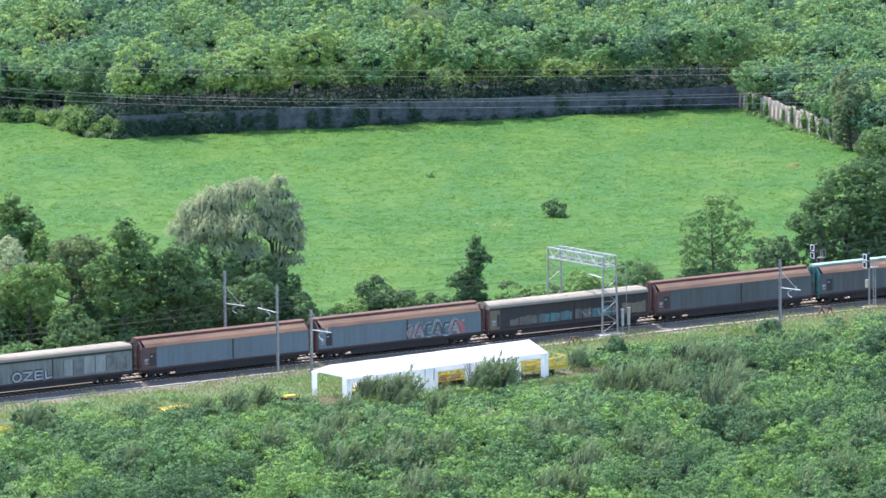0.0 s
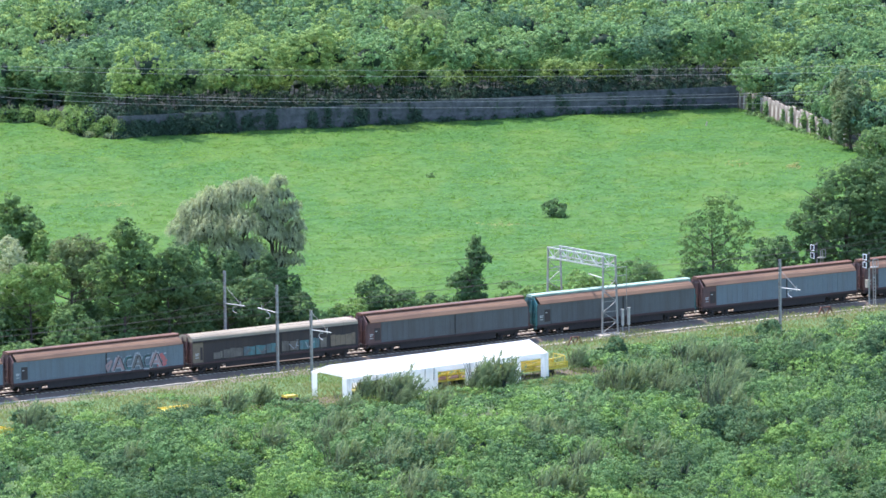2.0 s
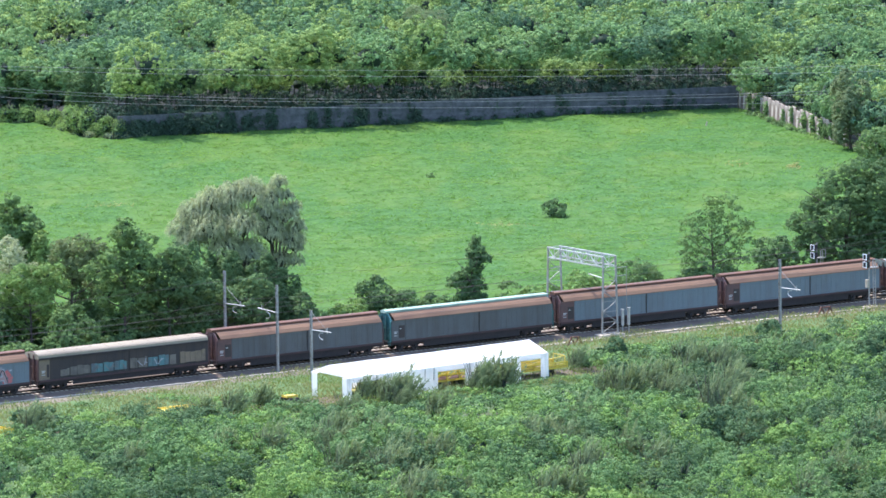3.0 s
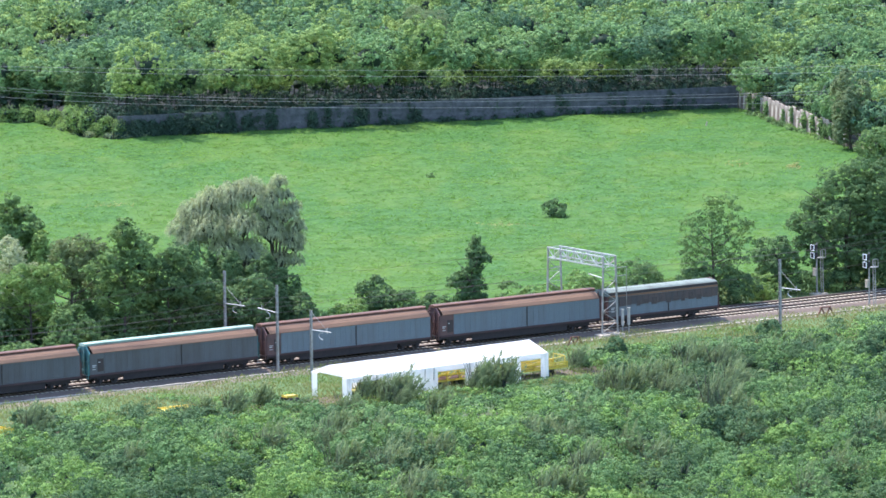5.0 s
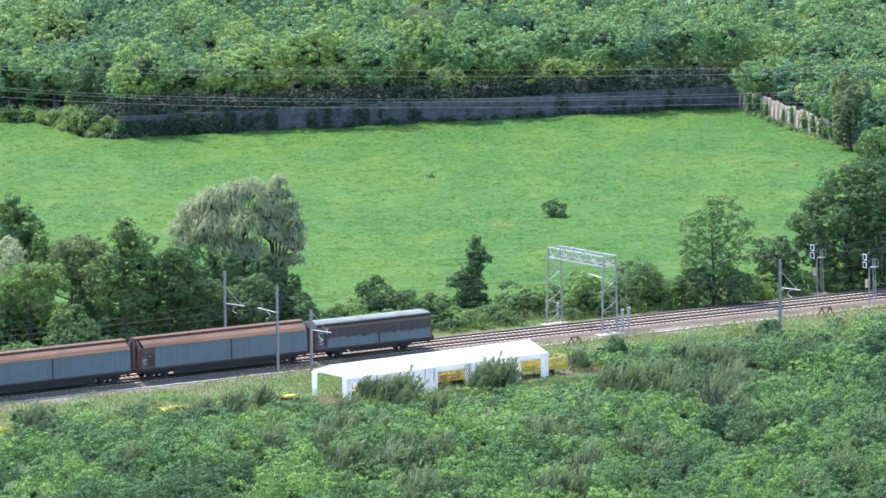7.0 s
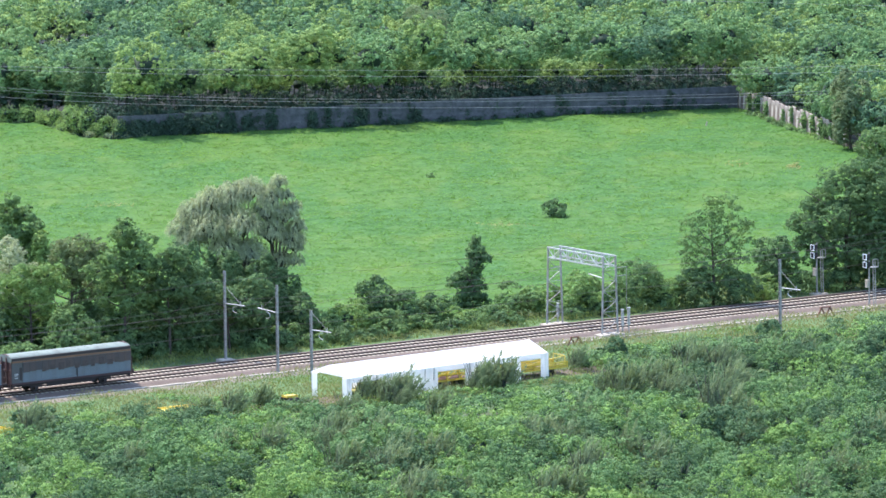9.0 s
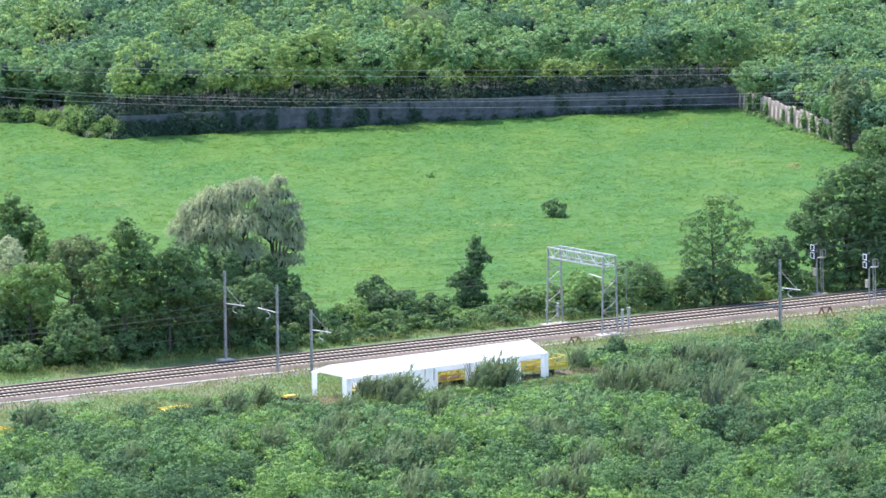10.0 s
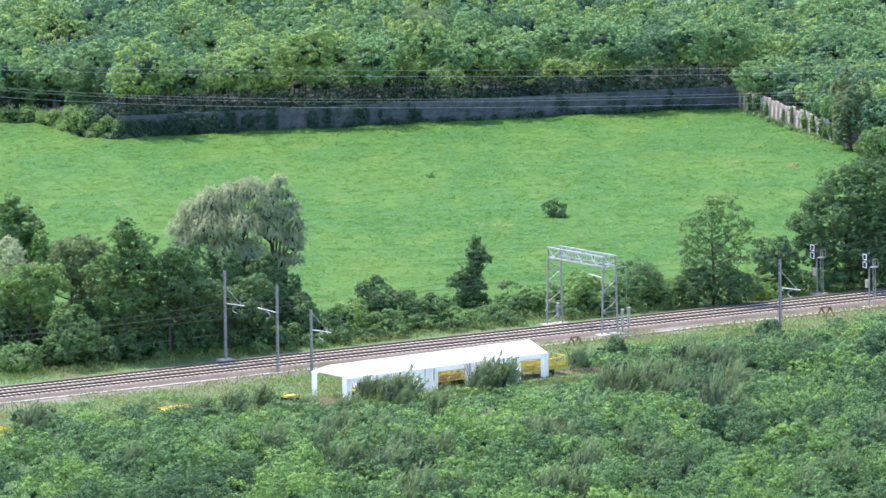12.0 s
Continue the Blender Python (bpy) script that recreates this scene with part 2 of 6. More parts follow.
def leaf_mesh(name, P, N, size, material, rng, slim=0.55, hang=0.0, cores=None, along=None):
    """Leaves, and, with cores, the centres and radii of added solid hearts in the clumps, dark for the shade there."""
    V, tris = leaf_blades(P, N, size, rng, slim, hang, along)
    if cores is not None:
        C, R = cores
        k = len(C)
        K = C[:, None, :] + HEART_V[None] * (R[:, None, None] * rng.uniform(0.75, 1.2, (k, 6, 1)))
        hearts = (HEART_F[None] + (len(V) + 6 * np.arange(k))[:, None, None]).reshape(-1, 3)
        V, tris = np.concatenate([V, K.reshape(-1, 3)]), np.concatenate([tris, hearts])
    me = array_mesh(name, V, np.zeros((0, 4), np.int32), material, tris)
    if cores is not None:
        me.materials.append(M_INNERSHADE)
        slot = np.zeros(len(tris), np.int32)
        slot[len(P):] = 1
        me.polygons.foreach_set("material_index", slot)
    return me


def sphere_dirs(rng, n):
    return unit(rng.normal(size=(n, 3)))


def clumps(rng, C, R, per, up=0.35, flat=0.78):
    """Leaf places on the skins of many small clumps."""
    k = len(C)
    D = sphere_dirs(rng, k * per)
    D[:, 2] = np.where(D[:, 2] < -0.45, -D[:, 2], D[:, 2])
    S = np.repeat(R, per)[:, None] * rng.uniform(0.4, 1.55, (k * per, 1))
    P = np.repeat(C, per, axis=0) + D * S * np.array([1, 1, flat])
    N = unit(D + np.array([0, 0, up]) + rng.normal(scale=0.58, size=D.shape))
    return P, N


def crown(rng, h, r, low, n, clump, bottom=-1.0, inner=0.55):
    """Clump centres and radii over an uneven crown that reaches from low to h; bottom: how far down its sides they go."""
    D = sphere_dirs(rng, n)
    D[:, 2] = np.where(D[:, 2] < bottom, np.abs(D[:, 2]), D[:, 2])
    az = np.arctan2(D[:, 1], D[:, 0])
    a, b, c = rng.uniform(0, 6.28, 3)
    wob = 1 + 0.17 * np.sin(2 * az + a + 2 * D[:, 2]) + 0.13 * np.sin(3 * az + b - 4 * D[:, 2]) + 0.08 * np.sin(5 * az + c + 6 * D[:, 2])
    f = rng.uniform(inner, 1.0, n) * wob
    half = (h - low) / 2
    R = clump * rng.uniform(0.5, 1.3, n)
    C = np.stack([D[:, 0] * f * max(0.1, r - clump * 0.8), D[:, 1] * f * max(0.1, r - clump * 0.8),
                  low + half + D[:, 2] * np.minimum(f, 1.08) * max(0.1, half - clump * 0.5)], 1)
    return C, R


CORE_N, SPRAY = 9, 16


def leafy(rng, h, r, low, n, bottom=-0.3, boughs=16, spread=0.5, lump=None, core=0.30):
    """Leaf places, their directions and a dark inner hull that stands for the shade inside one crown: boughs that bulge
    out of it, each hung with small rounded sprays of leaves.
    """
    half = (h - low) / 2
    scale = np.array([r, r, half])
    mid = np.array([0, 0, low + half])
    # boughs spread evenly round the crown, each a little off its place
    j = np.arange(boughs)
    bz = 0.96 - (0.96 - max(bottom, -0.95)) * (j + 0.5) / boughs
    ba = 2.39996 * j + rng.uniform(0, 6.28)
    B = unit(np.stack([np.cos(ba) * np.sqrt(1 - bz ** 2), np.sin(ba) * np.sqrt(1 - bz ** 2), bz], 1) + rng.normal(scale=0.16, size=(boughs, 3)))
    reach = rng.uniform(0.45, 0.78, (boughs, 1))
    wide = spread * rng.uniform(0.75, 1.15, boughs)
    k = max(6, n // SPRAY)
    of = rng.choice(boughs, k, p=wide ** 2 / np.sum(wide ** 2))
    E = unit(0.75 * B[of] + sphere_dirs(rng, k) + np.array([0, 0, 0.25]))
    L = (B * reach)[of] + E * wide[of][:, None] * rng.uniform(0.7, 1.1, (k, 1))
    # thinner growth between the boughs
    q = k // 3
    E[:q] = sphere_dirs(rng, q)
    E[:q, 2] = np.where(E[:q, 2] < bottom, np.abs(E[:q, 2]), E[:q, 2])
    L[:q] = E[:q] * rng.uniform(0.28, 0.85, (q, 1))
    L[:, 2] = np.where(L[:, 2] < bottom, L[:, 2] * 0.4 + bottom * 0.6, L[:, 2])
    L = L * scale + mid
    out = unit(E / scale)
    rho = lump or float(np.clip(1.15 * math.sqrt(4 * r * half / k), 0.18, 0.42))
    R = np.repeat(rho * rng.uniform(0.6, 1.35, k), SPRAY)[:, None]
    out, L = np.repeat(out, SPRAY, axis=0), np.repeat(L, SPRAY, axis=0)
    e = unit(sphere_dirs(rng, k * SPRAY) + 0.5 * out + np.array([0, 0, 0.4]))
    P = L + e * R * rng.uniform(0.65, 1.1, (k * SPRAY, 1)) * np.array([1, 1, 0.72])
    N = unit(e + 0.25 * out + rng.normal(scale=0.28, size=P.shape))
    # added solid hull: it blocks sunlight and makes gaps in the crown dark
    a, z = np.meshgrid(np.linspace(0, 6.2832, CORE_N, endpoint=False), (-0.75, -0.1, 0.5, 0.95))
    a, z = a.ravel(), z.ravel()
    K = np.stack([np.cos(a) * np.sqrt(1 - z * z), np.sin(a) * np.sqrt(1 - z * z), z], 1)
    K = K * core * rng.uniform(0.6, 1.2, (len(K), 1)) * scale + mid
    return P, N, K


def hull_quads(k, first):
    """Faces of k inner hulls whose points begin at first."""
    q = []
    for j in range(3):
        for i in range(CORE_N):
            b = (i + 1) % CORE_N
            q.append((j * CORE_N + i, j * CORE_N + b, (j + 1) * CORE_N + b, (j + 1) * CORE_N + i))
    q = np.array(q)
    return (q[None] + (first + 4 * CORE_N * np.arange(k))[:, None, None]).reshape(-1, 4)


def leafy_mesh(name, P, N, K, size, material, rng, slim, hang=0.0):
    """One mesh of leaves and, in the inner shade colour, the hulls inside them."""
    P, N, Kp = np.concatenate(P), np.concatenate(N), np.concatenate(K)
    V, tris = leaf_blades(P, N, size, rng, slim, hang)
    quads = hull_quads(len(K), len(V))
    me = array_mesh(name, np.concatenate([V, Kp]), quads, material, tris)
    me.materials.append(M_INNERSHADE)
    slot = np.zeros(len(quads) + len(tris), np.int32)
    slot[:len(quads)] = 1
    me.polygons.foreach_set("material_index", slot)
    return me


def shell_count(r, depth, clump, density=1.0):
    return max(5, int(density * math.pi * (2 * r * depth + 2 * r * r) / (2.6 * clump * clump)))


def tree(name, x, y, h, r, material, seed, label, low=0.25, size=0.22, lean=(0, 0), slim=0.55, hang=0.0, limbs=7, group="", category="tree", trunk=None, density=1.0, taper=0.0, core=0.42, lobes=None):
    """A tree with trunk, limbs and a crown of leaf clumps; h and r in metres. taper: how much narrower the crown is above than below."""
    rng = np.random.default_rng(seed)
    t = empty(name, pose(x, y, GROUND), label, category, group)
    hulls = lobes or [(0, 0, h * (1 + low) / 2, r)]
    Ps, Ns, Ks = [], [], []
    for lx, ly, z, lr in hulls:
        half = lr * 0.85 if lobes else h * (1 - low) / 2
        n = int(density * 800 * lr * half * (0.27 / size) ** 1.5)
        made = leafy(rng, z + half, lr, z - half, max(64, n), -0.95, 7 if lobes else max(9, int(4 * lr)), 0.5 if lobes else 0.36)
        at = np.array([lx, ly, 0])
        Ps.append(made[0] + at)
        Ns.append(made[1])
        Ks.append((made[2] - np.array([0, 0, z])) * (core / 0.5) + np.array([lx, ly, z]))
    for q in Ps + Ks:
        q[:, :2] *= (1 + taper * (0.5 - q[:, 2:3] / h))
        q[:, 0] += lean[0] * q[:, 2] / h
        q[:, 1] += lean[1] * q[:, 2] / h
    if hang > 0:
        for q in Ps:
            q[:, 2] -= rng.exponential(0.55, len(q))
    for q in Ps + Ks:
        q[:, 2] = np.maximum(q[:, 2], 0.03)
    ob = new("crown", leafy_mesh("crown", Ps, Ns, Ks, size * 1.15, material, rng, slim, hang))
    ob.parent = t
    tr = trunk or max(0.05, h * 0.018)
    bm = bmesh.new()
    pts = [Vector((lean[0] * f + 0.1 * math.sin(5 * f + seed), lean[1] * f, h * 0.8 * f - 0.1)) for f in (0, 0.25, 0.5, 0.75, 1)]
    tube(bm, pts, [tr * 1.3, tr, tr * 0.8, tr * 0.55, tr * 0.2], 7)
    part("trunk", bm, M_BARK, t)
    for k in range(limbs):
        f = 0.3 + 0.5 * k / max(1, limbs)
        a = k * 2.4 + seed
        b = Vector((lean[0] * f, lean[1] * f, h * 0.8 * f))
        e = b + Vector((math.cos(a) * r * 0.7, math.sin(a) * r * 0.7, h * 0.16))
        bm = bmesh.new()
        tube(bm, [b, b.lerp(e, 0.5) + Vector((0, 0, -0.03 * h)), e], [tr * 0.5, tr * 0.35, tr * 0.1], 5)
        part("limb", bm, M_BARK, t)
    return t


def weeping_willow(x, y, seed, label, domes):
    """A willow of several stems, each dome (x, y, z, radius) hung with drooping leafy twigs."""
    rng = np.random.default_rng(seed)
    t = empty("willow", pose(x, y, GROUND), label, "tree", ROW)
    Ps, Ns, Ds, hearts = [], [], [], []
    for lx, ly, z, r in domes:
        k = int(135 * r * r)
        d = sphere_dirs(rng, k)
        d[:, 2] = np.abs(d[:, 2]) * 1.1 - 0.25
        d = unit(d)
        start = np.array([lx, ly, z]) + d * r * rng.uniform(0.55, 1.05, (k, 1)) * np.array([1, 1, 0.85])
        flow = unit(d * np.array([1, 1, 0.8]) + rng.normal(scale=0.25, size=d.shape))
        long = rng.uniform(0.2, 0.95, (k, 1)) * min(1.0, 0.55 + 0.25 * r)
        for f in np.linspace(0, 1, 11):
            Ps.append(start + flow * long * 0.55 * f - np.array([0, 0, 1]) * long * f * f * 0.9 + rng.normal(scale=0.05, size=d.shape))
            Ds.append(unit(flow * 0.55 - np.array([0, 0, 1.8 * f])))
            Ns.append(unit(0.8 * d + np.array([0, 0, 0.55]) + rng.normal(scale=0.3, size=d.shape)))
        hearts.append((lx, ly, z - 0.1 * r, 0.68 * r))
    hearts = np.array(hearts)
    ob = new("crown", leaf_mesh("crown", np.concatenate(Ps), np.concatenate(Ns), 0.27, L_WILLOW, rng, 0.22, 0.0, None, np.concatenate(Ds)))
    ob.parent = t
    # solid hearts in the inner shade colour darken the gaps between twigs
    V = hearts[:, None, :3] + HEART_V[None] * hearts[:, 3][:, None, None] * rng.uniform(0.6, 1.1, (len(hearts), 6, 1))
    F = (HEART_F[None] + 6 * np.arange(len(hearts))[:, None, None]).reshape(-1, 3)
    ob = new("crown_heart", array_mesh("crown_heart", V.reshape(-1, 3), np.zeros((0, 4), np.int32), M_INNERSHADE, F))
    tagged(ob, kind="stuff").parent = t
    stems = [(-4.2, -0.4), (-1.4, -0.2), (2.3, 0.1)]
    for sx, sy in stems:
        bm = tube(bmesh.new(), [(sx * 0.4, sy, -0.1), (sx * 0.7, sy, 2.6), (sx, sy, 5.6), (sx * 1.1, sy, 8.4)], [0.36, 0.28, 0.22, 0.12], 8)
        part("trunk", bm, M_BARK, t)
    for lx, ly, z, r in domes:
        sx, sy = min(stems, key=lambda q: abs(q[0] - lx))
        low = Vector((sx * 0.85, sy, min(z - 1.2, 4.6)))
        top = Vector((lx, ly, z + 0.3 * r))
        bm = tube(bmesh.new(), [low, low.lerp(top, 0.55) + Vector((0, 0, 0.3)), top], [0.15, 0.1, 0.03], 5)
        part("limb", bm, M_BARK, t)
    return t


def folded_cloth(bm, x0, x1, y, side, z0, z1, folds, depth):
    """A hanging cloth with upright folds, side: which way the folds stand out."""
    n = 2 * folds + 1
    front = [(x0 + (x1 - x0) * k / (n - 1), y + side * depth * (k % 2)) for k in range(n)]
    ring = front + [(x, q - side * 0.015) for x, q in reversed(front)]
    low = [bm.verts.new((x, q, z0)) for x, q in ring]
    top = [bm.verts.new((x, q, z1)) for x, q in ring]
    m = len(ring)
    for i in range(m):
        bm.faces.new((low[i], low[(i + 1) % m], top[(i + 1) % m], top[i]))
    for k in range(n - 1):
        for r in (low, top):
            bm.faces.new((r[k], r[k + 1], r[m - 2 - k], r[m - 1 - k]))
    bmesh.ops.recalc_face_normals(bm, faces=bm.faces)
    return bm


# ---- ground ----
def hill(x, y):
    """Flat valley floor that climbs to the viewer's hillside."""
    rise = 122.0 * max(0.0, 1 - (y + 30) / 560.0) ** 2 if y > -30 else 122.0 + 0.25 * (-30 - y)
    return GROUND + rise + 0.12 * noise.noise((x * 0.05, y * 0.05, 0)) * (1 if y < 700 or abs(x) > 120 else 0.3)


def ground_sheet():
    xs = sorted({*range(-3000, -160, 200), *range(-160, 161, 8), *range(200, 3001, 200)})
    ys = sorted({*range(-600, 700, 50), *range(700, 1160, 8), *range(1200, 4600, 200)})
    verts = [(x, y, hill(x, y)) for y in ys for x in xs]
    w = len(xs)
    quads = [(j * w + i, j * w + i + 1, (j + 1) * w + i + 1, (j + 1) * w + i) for j in range(len(ys) - 1) for i in range(w - 1)]
    me = array_mesh("ground", np.array(verts), np.array(quads), M_SOIL)
    return tagged(new("ground", me), "green overgrown valley floor and hillside", "ground", kind="structure")


ground_sheet()

# field edges: x to y of the foot of the boundary wall, and the verge beside the railway
WALL_A, WALL_B, WALL_C = Vector((-41.0, 1044.0, 0)), Vector((38.3, 1070.3, 0)), Vector((50.4, 1027.0, 0))


def inside(px, py, poly):
    ok = np.zeros(len(px), bool)
    j = len(poly) - 1
    for i in range(len(poly)):
        (xi, yi), (xj, yj) = poly[i], poly[j]
        ok ^= ((yi > py) != (yj > py)) & (px < (xj - xi) * (py - yi) / (yj - yi + 1e-12) + xi)
        j = i
    return ok


def lattice_noise(x, y, scale, seed):
    """Smooth value noise over the plan, from 0 to 1."""
    rng = np.random.default_rng(seed)
    g = rng.random((256, 256))
    u, v = x / scale + 700, y / scale + 700
    i, j = np.floor(u).astype(int), np.floor(v).astype(int)
    a, b = u - i, v - j
    a, b = a * a * (3 - 2 * a), b * b * (3 - 2 * b)
    i, j, i2, j2 = i % 256, j % 256, (i + 1) % 256, (j + 1) % 256
    return g[i, j] * (1 - a) * (1 - b) + g[i2, j] * a * (1 - b) + g[i, j2] * (1 - a) * b + g[i2, j2] * a * b


def crop_height(x, y):
    """Top of the crop's leaf cover."""
    return GROUND + 0.12 + 0.24 * lattice_noise(x, y, 2.4, 5) + 0.2 * lattice_noise(x, y, 0.95, 6)


def field_sheet():
    a, b = track(-75, -16, GROUND + 0.03), track(75, -16, GROUND + 0.03)
    pts = [a, b, Vector((62, 960, GROUND + 0.03)), Vector((WALL_C.x, WALL_C.y, GROUND + 0.03)), Vector((WALL_B.x, WALL_B.y, GROUND + 0.03)),
           Vector((-34, 1046, GROUND + 0.03)), Vector((-45, 1043, GROUND + 0.03)), Vector((-52, 1061, GROUND + 0.03)), Vector((-75, 1064, GROUND + 0.03))]
    poly = [(p.x, p.y) for p in pts]
    xs, ys = np.arange(-66, 66.01, 0.6), np.arange(836, 1074, 0.7)
    gx, gy = np.meshgrid(xs, ys)
    x, y = gx.ravel(), gy.ravel()
    z = crop_height(x, y)
    i, j = np.meshgrid(np.arange(len(xs) - 1), np.arange(len(ys) - 1))
    k = (j * len(xs) + i).ravel()
    mid_x, mid_y = x[k] + 0.3, y[k] + 0.35
    k = k[inside(mid_x, mid_y, poly)]
    quads = np.stack([k, k + 1, k + len(xs) + 1, k + len(xs)], 1)
    used, index = np.unique(quads, return_inverse=True)
    ob = new("field", array_mesh("field", np.stack([x, y, z], 1)[used], index.reshape(-1, 4), M_CROPSOIL))
    return tagged(ob, "bright green closed cover of a low crop", "field", kind="structure"), poly


field, FIELD = field_sheet()


def off_of(x, y):
    """Along and across the railway, for many points (the line is all but straight)."""
    c, s = math.cos(TH), math.sin(TH)
    along = x * c + (y - Y0) * s
    across = x * s - (y - Y0) * c
    return along, across + KAP * along ** 2 / 2


def crop():
    rng = np.random.default_rng(3)
    n = 72000
    x, y = rng.uniform(-66, 64, n), rng.uniform(838, 1072, n)
    keep = inside(x, y, FIELD) & (lattice_noise(x, y, 3.2, 41) + 0.5 * rng.random(n) > 0.42)
    x, y = np.repeat(x[keep], 5), np.repeat(y[keep], 5)
    x, y = x + rng.normal(scale=0.22, size=len(x)), y + rng.normal(scale=0.22, size=len(x))
    z = crop_height(x, y) + rng.uniform(0.02, 0.12, len(x))
    P = np.stack([x, y, z], 1)
    N = unit(np.array([0, 0, 1.0]) + rng.normal(scale=0.2, size=(len(x), 3)))
    ob = new("crop_plants", leaf_mesh("crop_plants", P, N, 0.19, L_CROP, rng, 0.8))
    tagged(ob, "dense low bright green crop leaves covering the field", "crop", kind="stuff")


crop()


def field_weeds():
    rng = np.random.default_rng(13)
    n = 160
    x, y = rng.uniform(-62, 60, n), rng.uniform(850, 1068, n)
    keep = inside(x, y, FIELD) & (lattice_noise(x, y, 18, 31) > 0.35)
    C = np.stack([x[keep], y[keep], crop_height(x[keep], y[keep]) + 0.1], 1)
    P = np.repeat(C, 9, axis=0) + rng.normal(scale=(0.16, 0.16, 0.1), size=(9 * len(C), 3))
    N = unit(rng.normal(size=P.shape) + np.array([0, -0.3, 0.6]))
    ob = new("field_weeds", leaf_mesh("field_weeds", P, N, 0.24, L_CROP, rng, 0.6))
    tagged(ob, "small darker weeds scattered through the crop", "weeds", kind="stuff")


field_weeds()


def dry_patches():
    rng = np.random.default_rng(14)
    for cx, cy, w, d, n in DRY:
        x, y = cx + rng.normal(scale=w, size=n), cy + rng.normal(scale=d, size=n)
        P = np.stack([x, y, crop_height(x, y) + rng.uniform(0.02, 0.12, n)], 1)
        N = unit(np.array([0, -0.2, 1.0]) + rng.normal(scale=0.3, size=P.shape))
        ob = new("dry_patch", leaf_mesh("dry_patch", P, N, 0.24, L_DRY, rng, 0.6))
        tagged(ob, "dry brownish patch of withered crop leaves", "dry plants", "dry patches in the field", kind="stuff")


DRY = ((42.9, 1006.9, 0.5, 1.0, 120), (35.8, 1010.4, 1.0, 1.6, 50), (7.0, 954.5, 1.5, 1.2, 60), (-39.0, 976.3, 1.4, 1.4, 60))
dry_patches()

# ---- railway ----
S0, S1 = -340.0, 170.0


def ribbon(bm, offs_z, s0=S0, s1=S1, step=10.0):
    """A strip along the railway with the given cross-section of (off, z)."""
    rows = []
    s = s0
    while s <= s1 + 1e-6:
        rows.append([bm.verts.new(track(s, o, z)) for o, z in offs_z])
        s += step
    for a, b in zip(rows, rows[1:]):
        for i in range(len(a) - 1):
            bm.faces.new((a[i], b[i], b[i + 1], a[i + 1]))
    bmesh.ops.recalc_face_normals(bm, faces=bm.faces)
    return bm


tagged(part("ballast_bed", ribbon(bmesh.new(), [(-3.6, GROUND - 0.1), (-2.4, -0.04), (-1.2, 0.0), (1.2, 0.0), (1.8, -0.06), (2.4, 0.0), (4.7, 0.0), (5.3, -0.06), (6.2, GROUND - 0.1)]), M_BALLAST),
       "grey-brown stone ballast bed under both tracks", "ballast", kind="structure")


def railway(off, label):
    t = empty("railway_track", pose(0, 0, 0), label, "railway track", "tracks of the line", "structure")
    for side in (-0.7525, 0.7525):
        o = off + side
        bm = ribbon(bmesh.new(), [(o - 0.07, 0.02), (o - 0.07, 0.035), (o - 0.012, 0.05), (o - 0.036, 0.13), (o - 0.036, RAIL), (o + 0.036, RAIL), (o + 0.036, 0.13), (o + 0.012, 0.05), (o + 0.07, 0.035), (o + 0.07, 0.02)])
        part("rail", bm, M_RAIL, t)
    return t


far_track = railway(0.0, "steel rails on pale concrete sleepers, farther track")
near_track = railway(SPACING, "steel rails on pale concrete sleepers, nearer track")

# concrete cable trough beside the line
tagged(part("service_path", ribbon(bmesh.new(), [(5.6, GROUND - 0.05), (6.0, GROUND + 0.03), (7.2, GROUND + 0.04), (9.4, GROUND + 0.02), (9.8, GROUND - 0.05)], -110, 110, 5.0), M_PATH),
       "pale weedy gravel path beside the ballast", "path", kind="structure")


def trough():
    t = empty("cable_trough", pose(0, 0, 0), "pale concrete cable trough beside the ballast", "cable trough", kind="structure")
    rng = random.Random(8)
    for k in range(125):
        a = -64 + k * 1.0
        o = 6.75 + 0.2 * math.sin(a * 0.13) + 1.9 / (1 + math.exp(-(a + 18) / 7.0)) - 0.4 / (1 + math.exp(-(a - 22) / 3.0))
        bm = bmesh.new()
        box(bm, -0.49, 0.49, -0.19, 0.19, -0.1, 0.16)
        bmesh.ops.bevel(bm, geom=[e for e in bm.edges if all(q.co.z > 0 for q in e.verts)], offset=0.02, segments=1, affect="EDGES")
        ob = part("trough_lid", bm, M_CONCRETE, t)
        ob.matrix_basis = on_track(a, o, GROUND + rng.uniform(-0.04, 0.02), 2.0 * math.cos(a * 0.13) + rng.uniform(-1, 1))


trough()

# ---- wagons ----
C_BLUE = surface("faded blue-grey paint", (0.108, 0.138, 0.152), (0.09, 0.10, 0.105), 0.65, 0, 0.5, (0.48, 0.8), (2, 1, 0.4))
C_GREY = surface("dull grey paint", (0.078, 0.084, 0.083), (0.06, 0.055, 0.05), 0.75, 0, 0.5, (0.45, 0.75), (2, 1, 0.4))
C_SILVER = surface("worn silver paint", (0.165, 0.172, 0.155), (0.105, 0.105, 0.092), 0.65, 0.05, 0.6, (0.45, 0.7), (2, 1, 0.4))
C_SOOT = surface("sooty brown paint", (0.028, 0.024, 0.023), (0.045, 0.033, 0.027), 0.85, 0, 0.6, (0.4, 0.7), (2, 1, 0.3))
C_BROWN = surface("red-brown paint", (0.10, 0.048, 0.042), (0.06, 0.034, 0.032), 0.7, 0, 0.8, (0.45, 0.75))
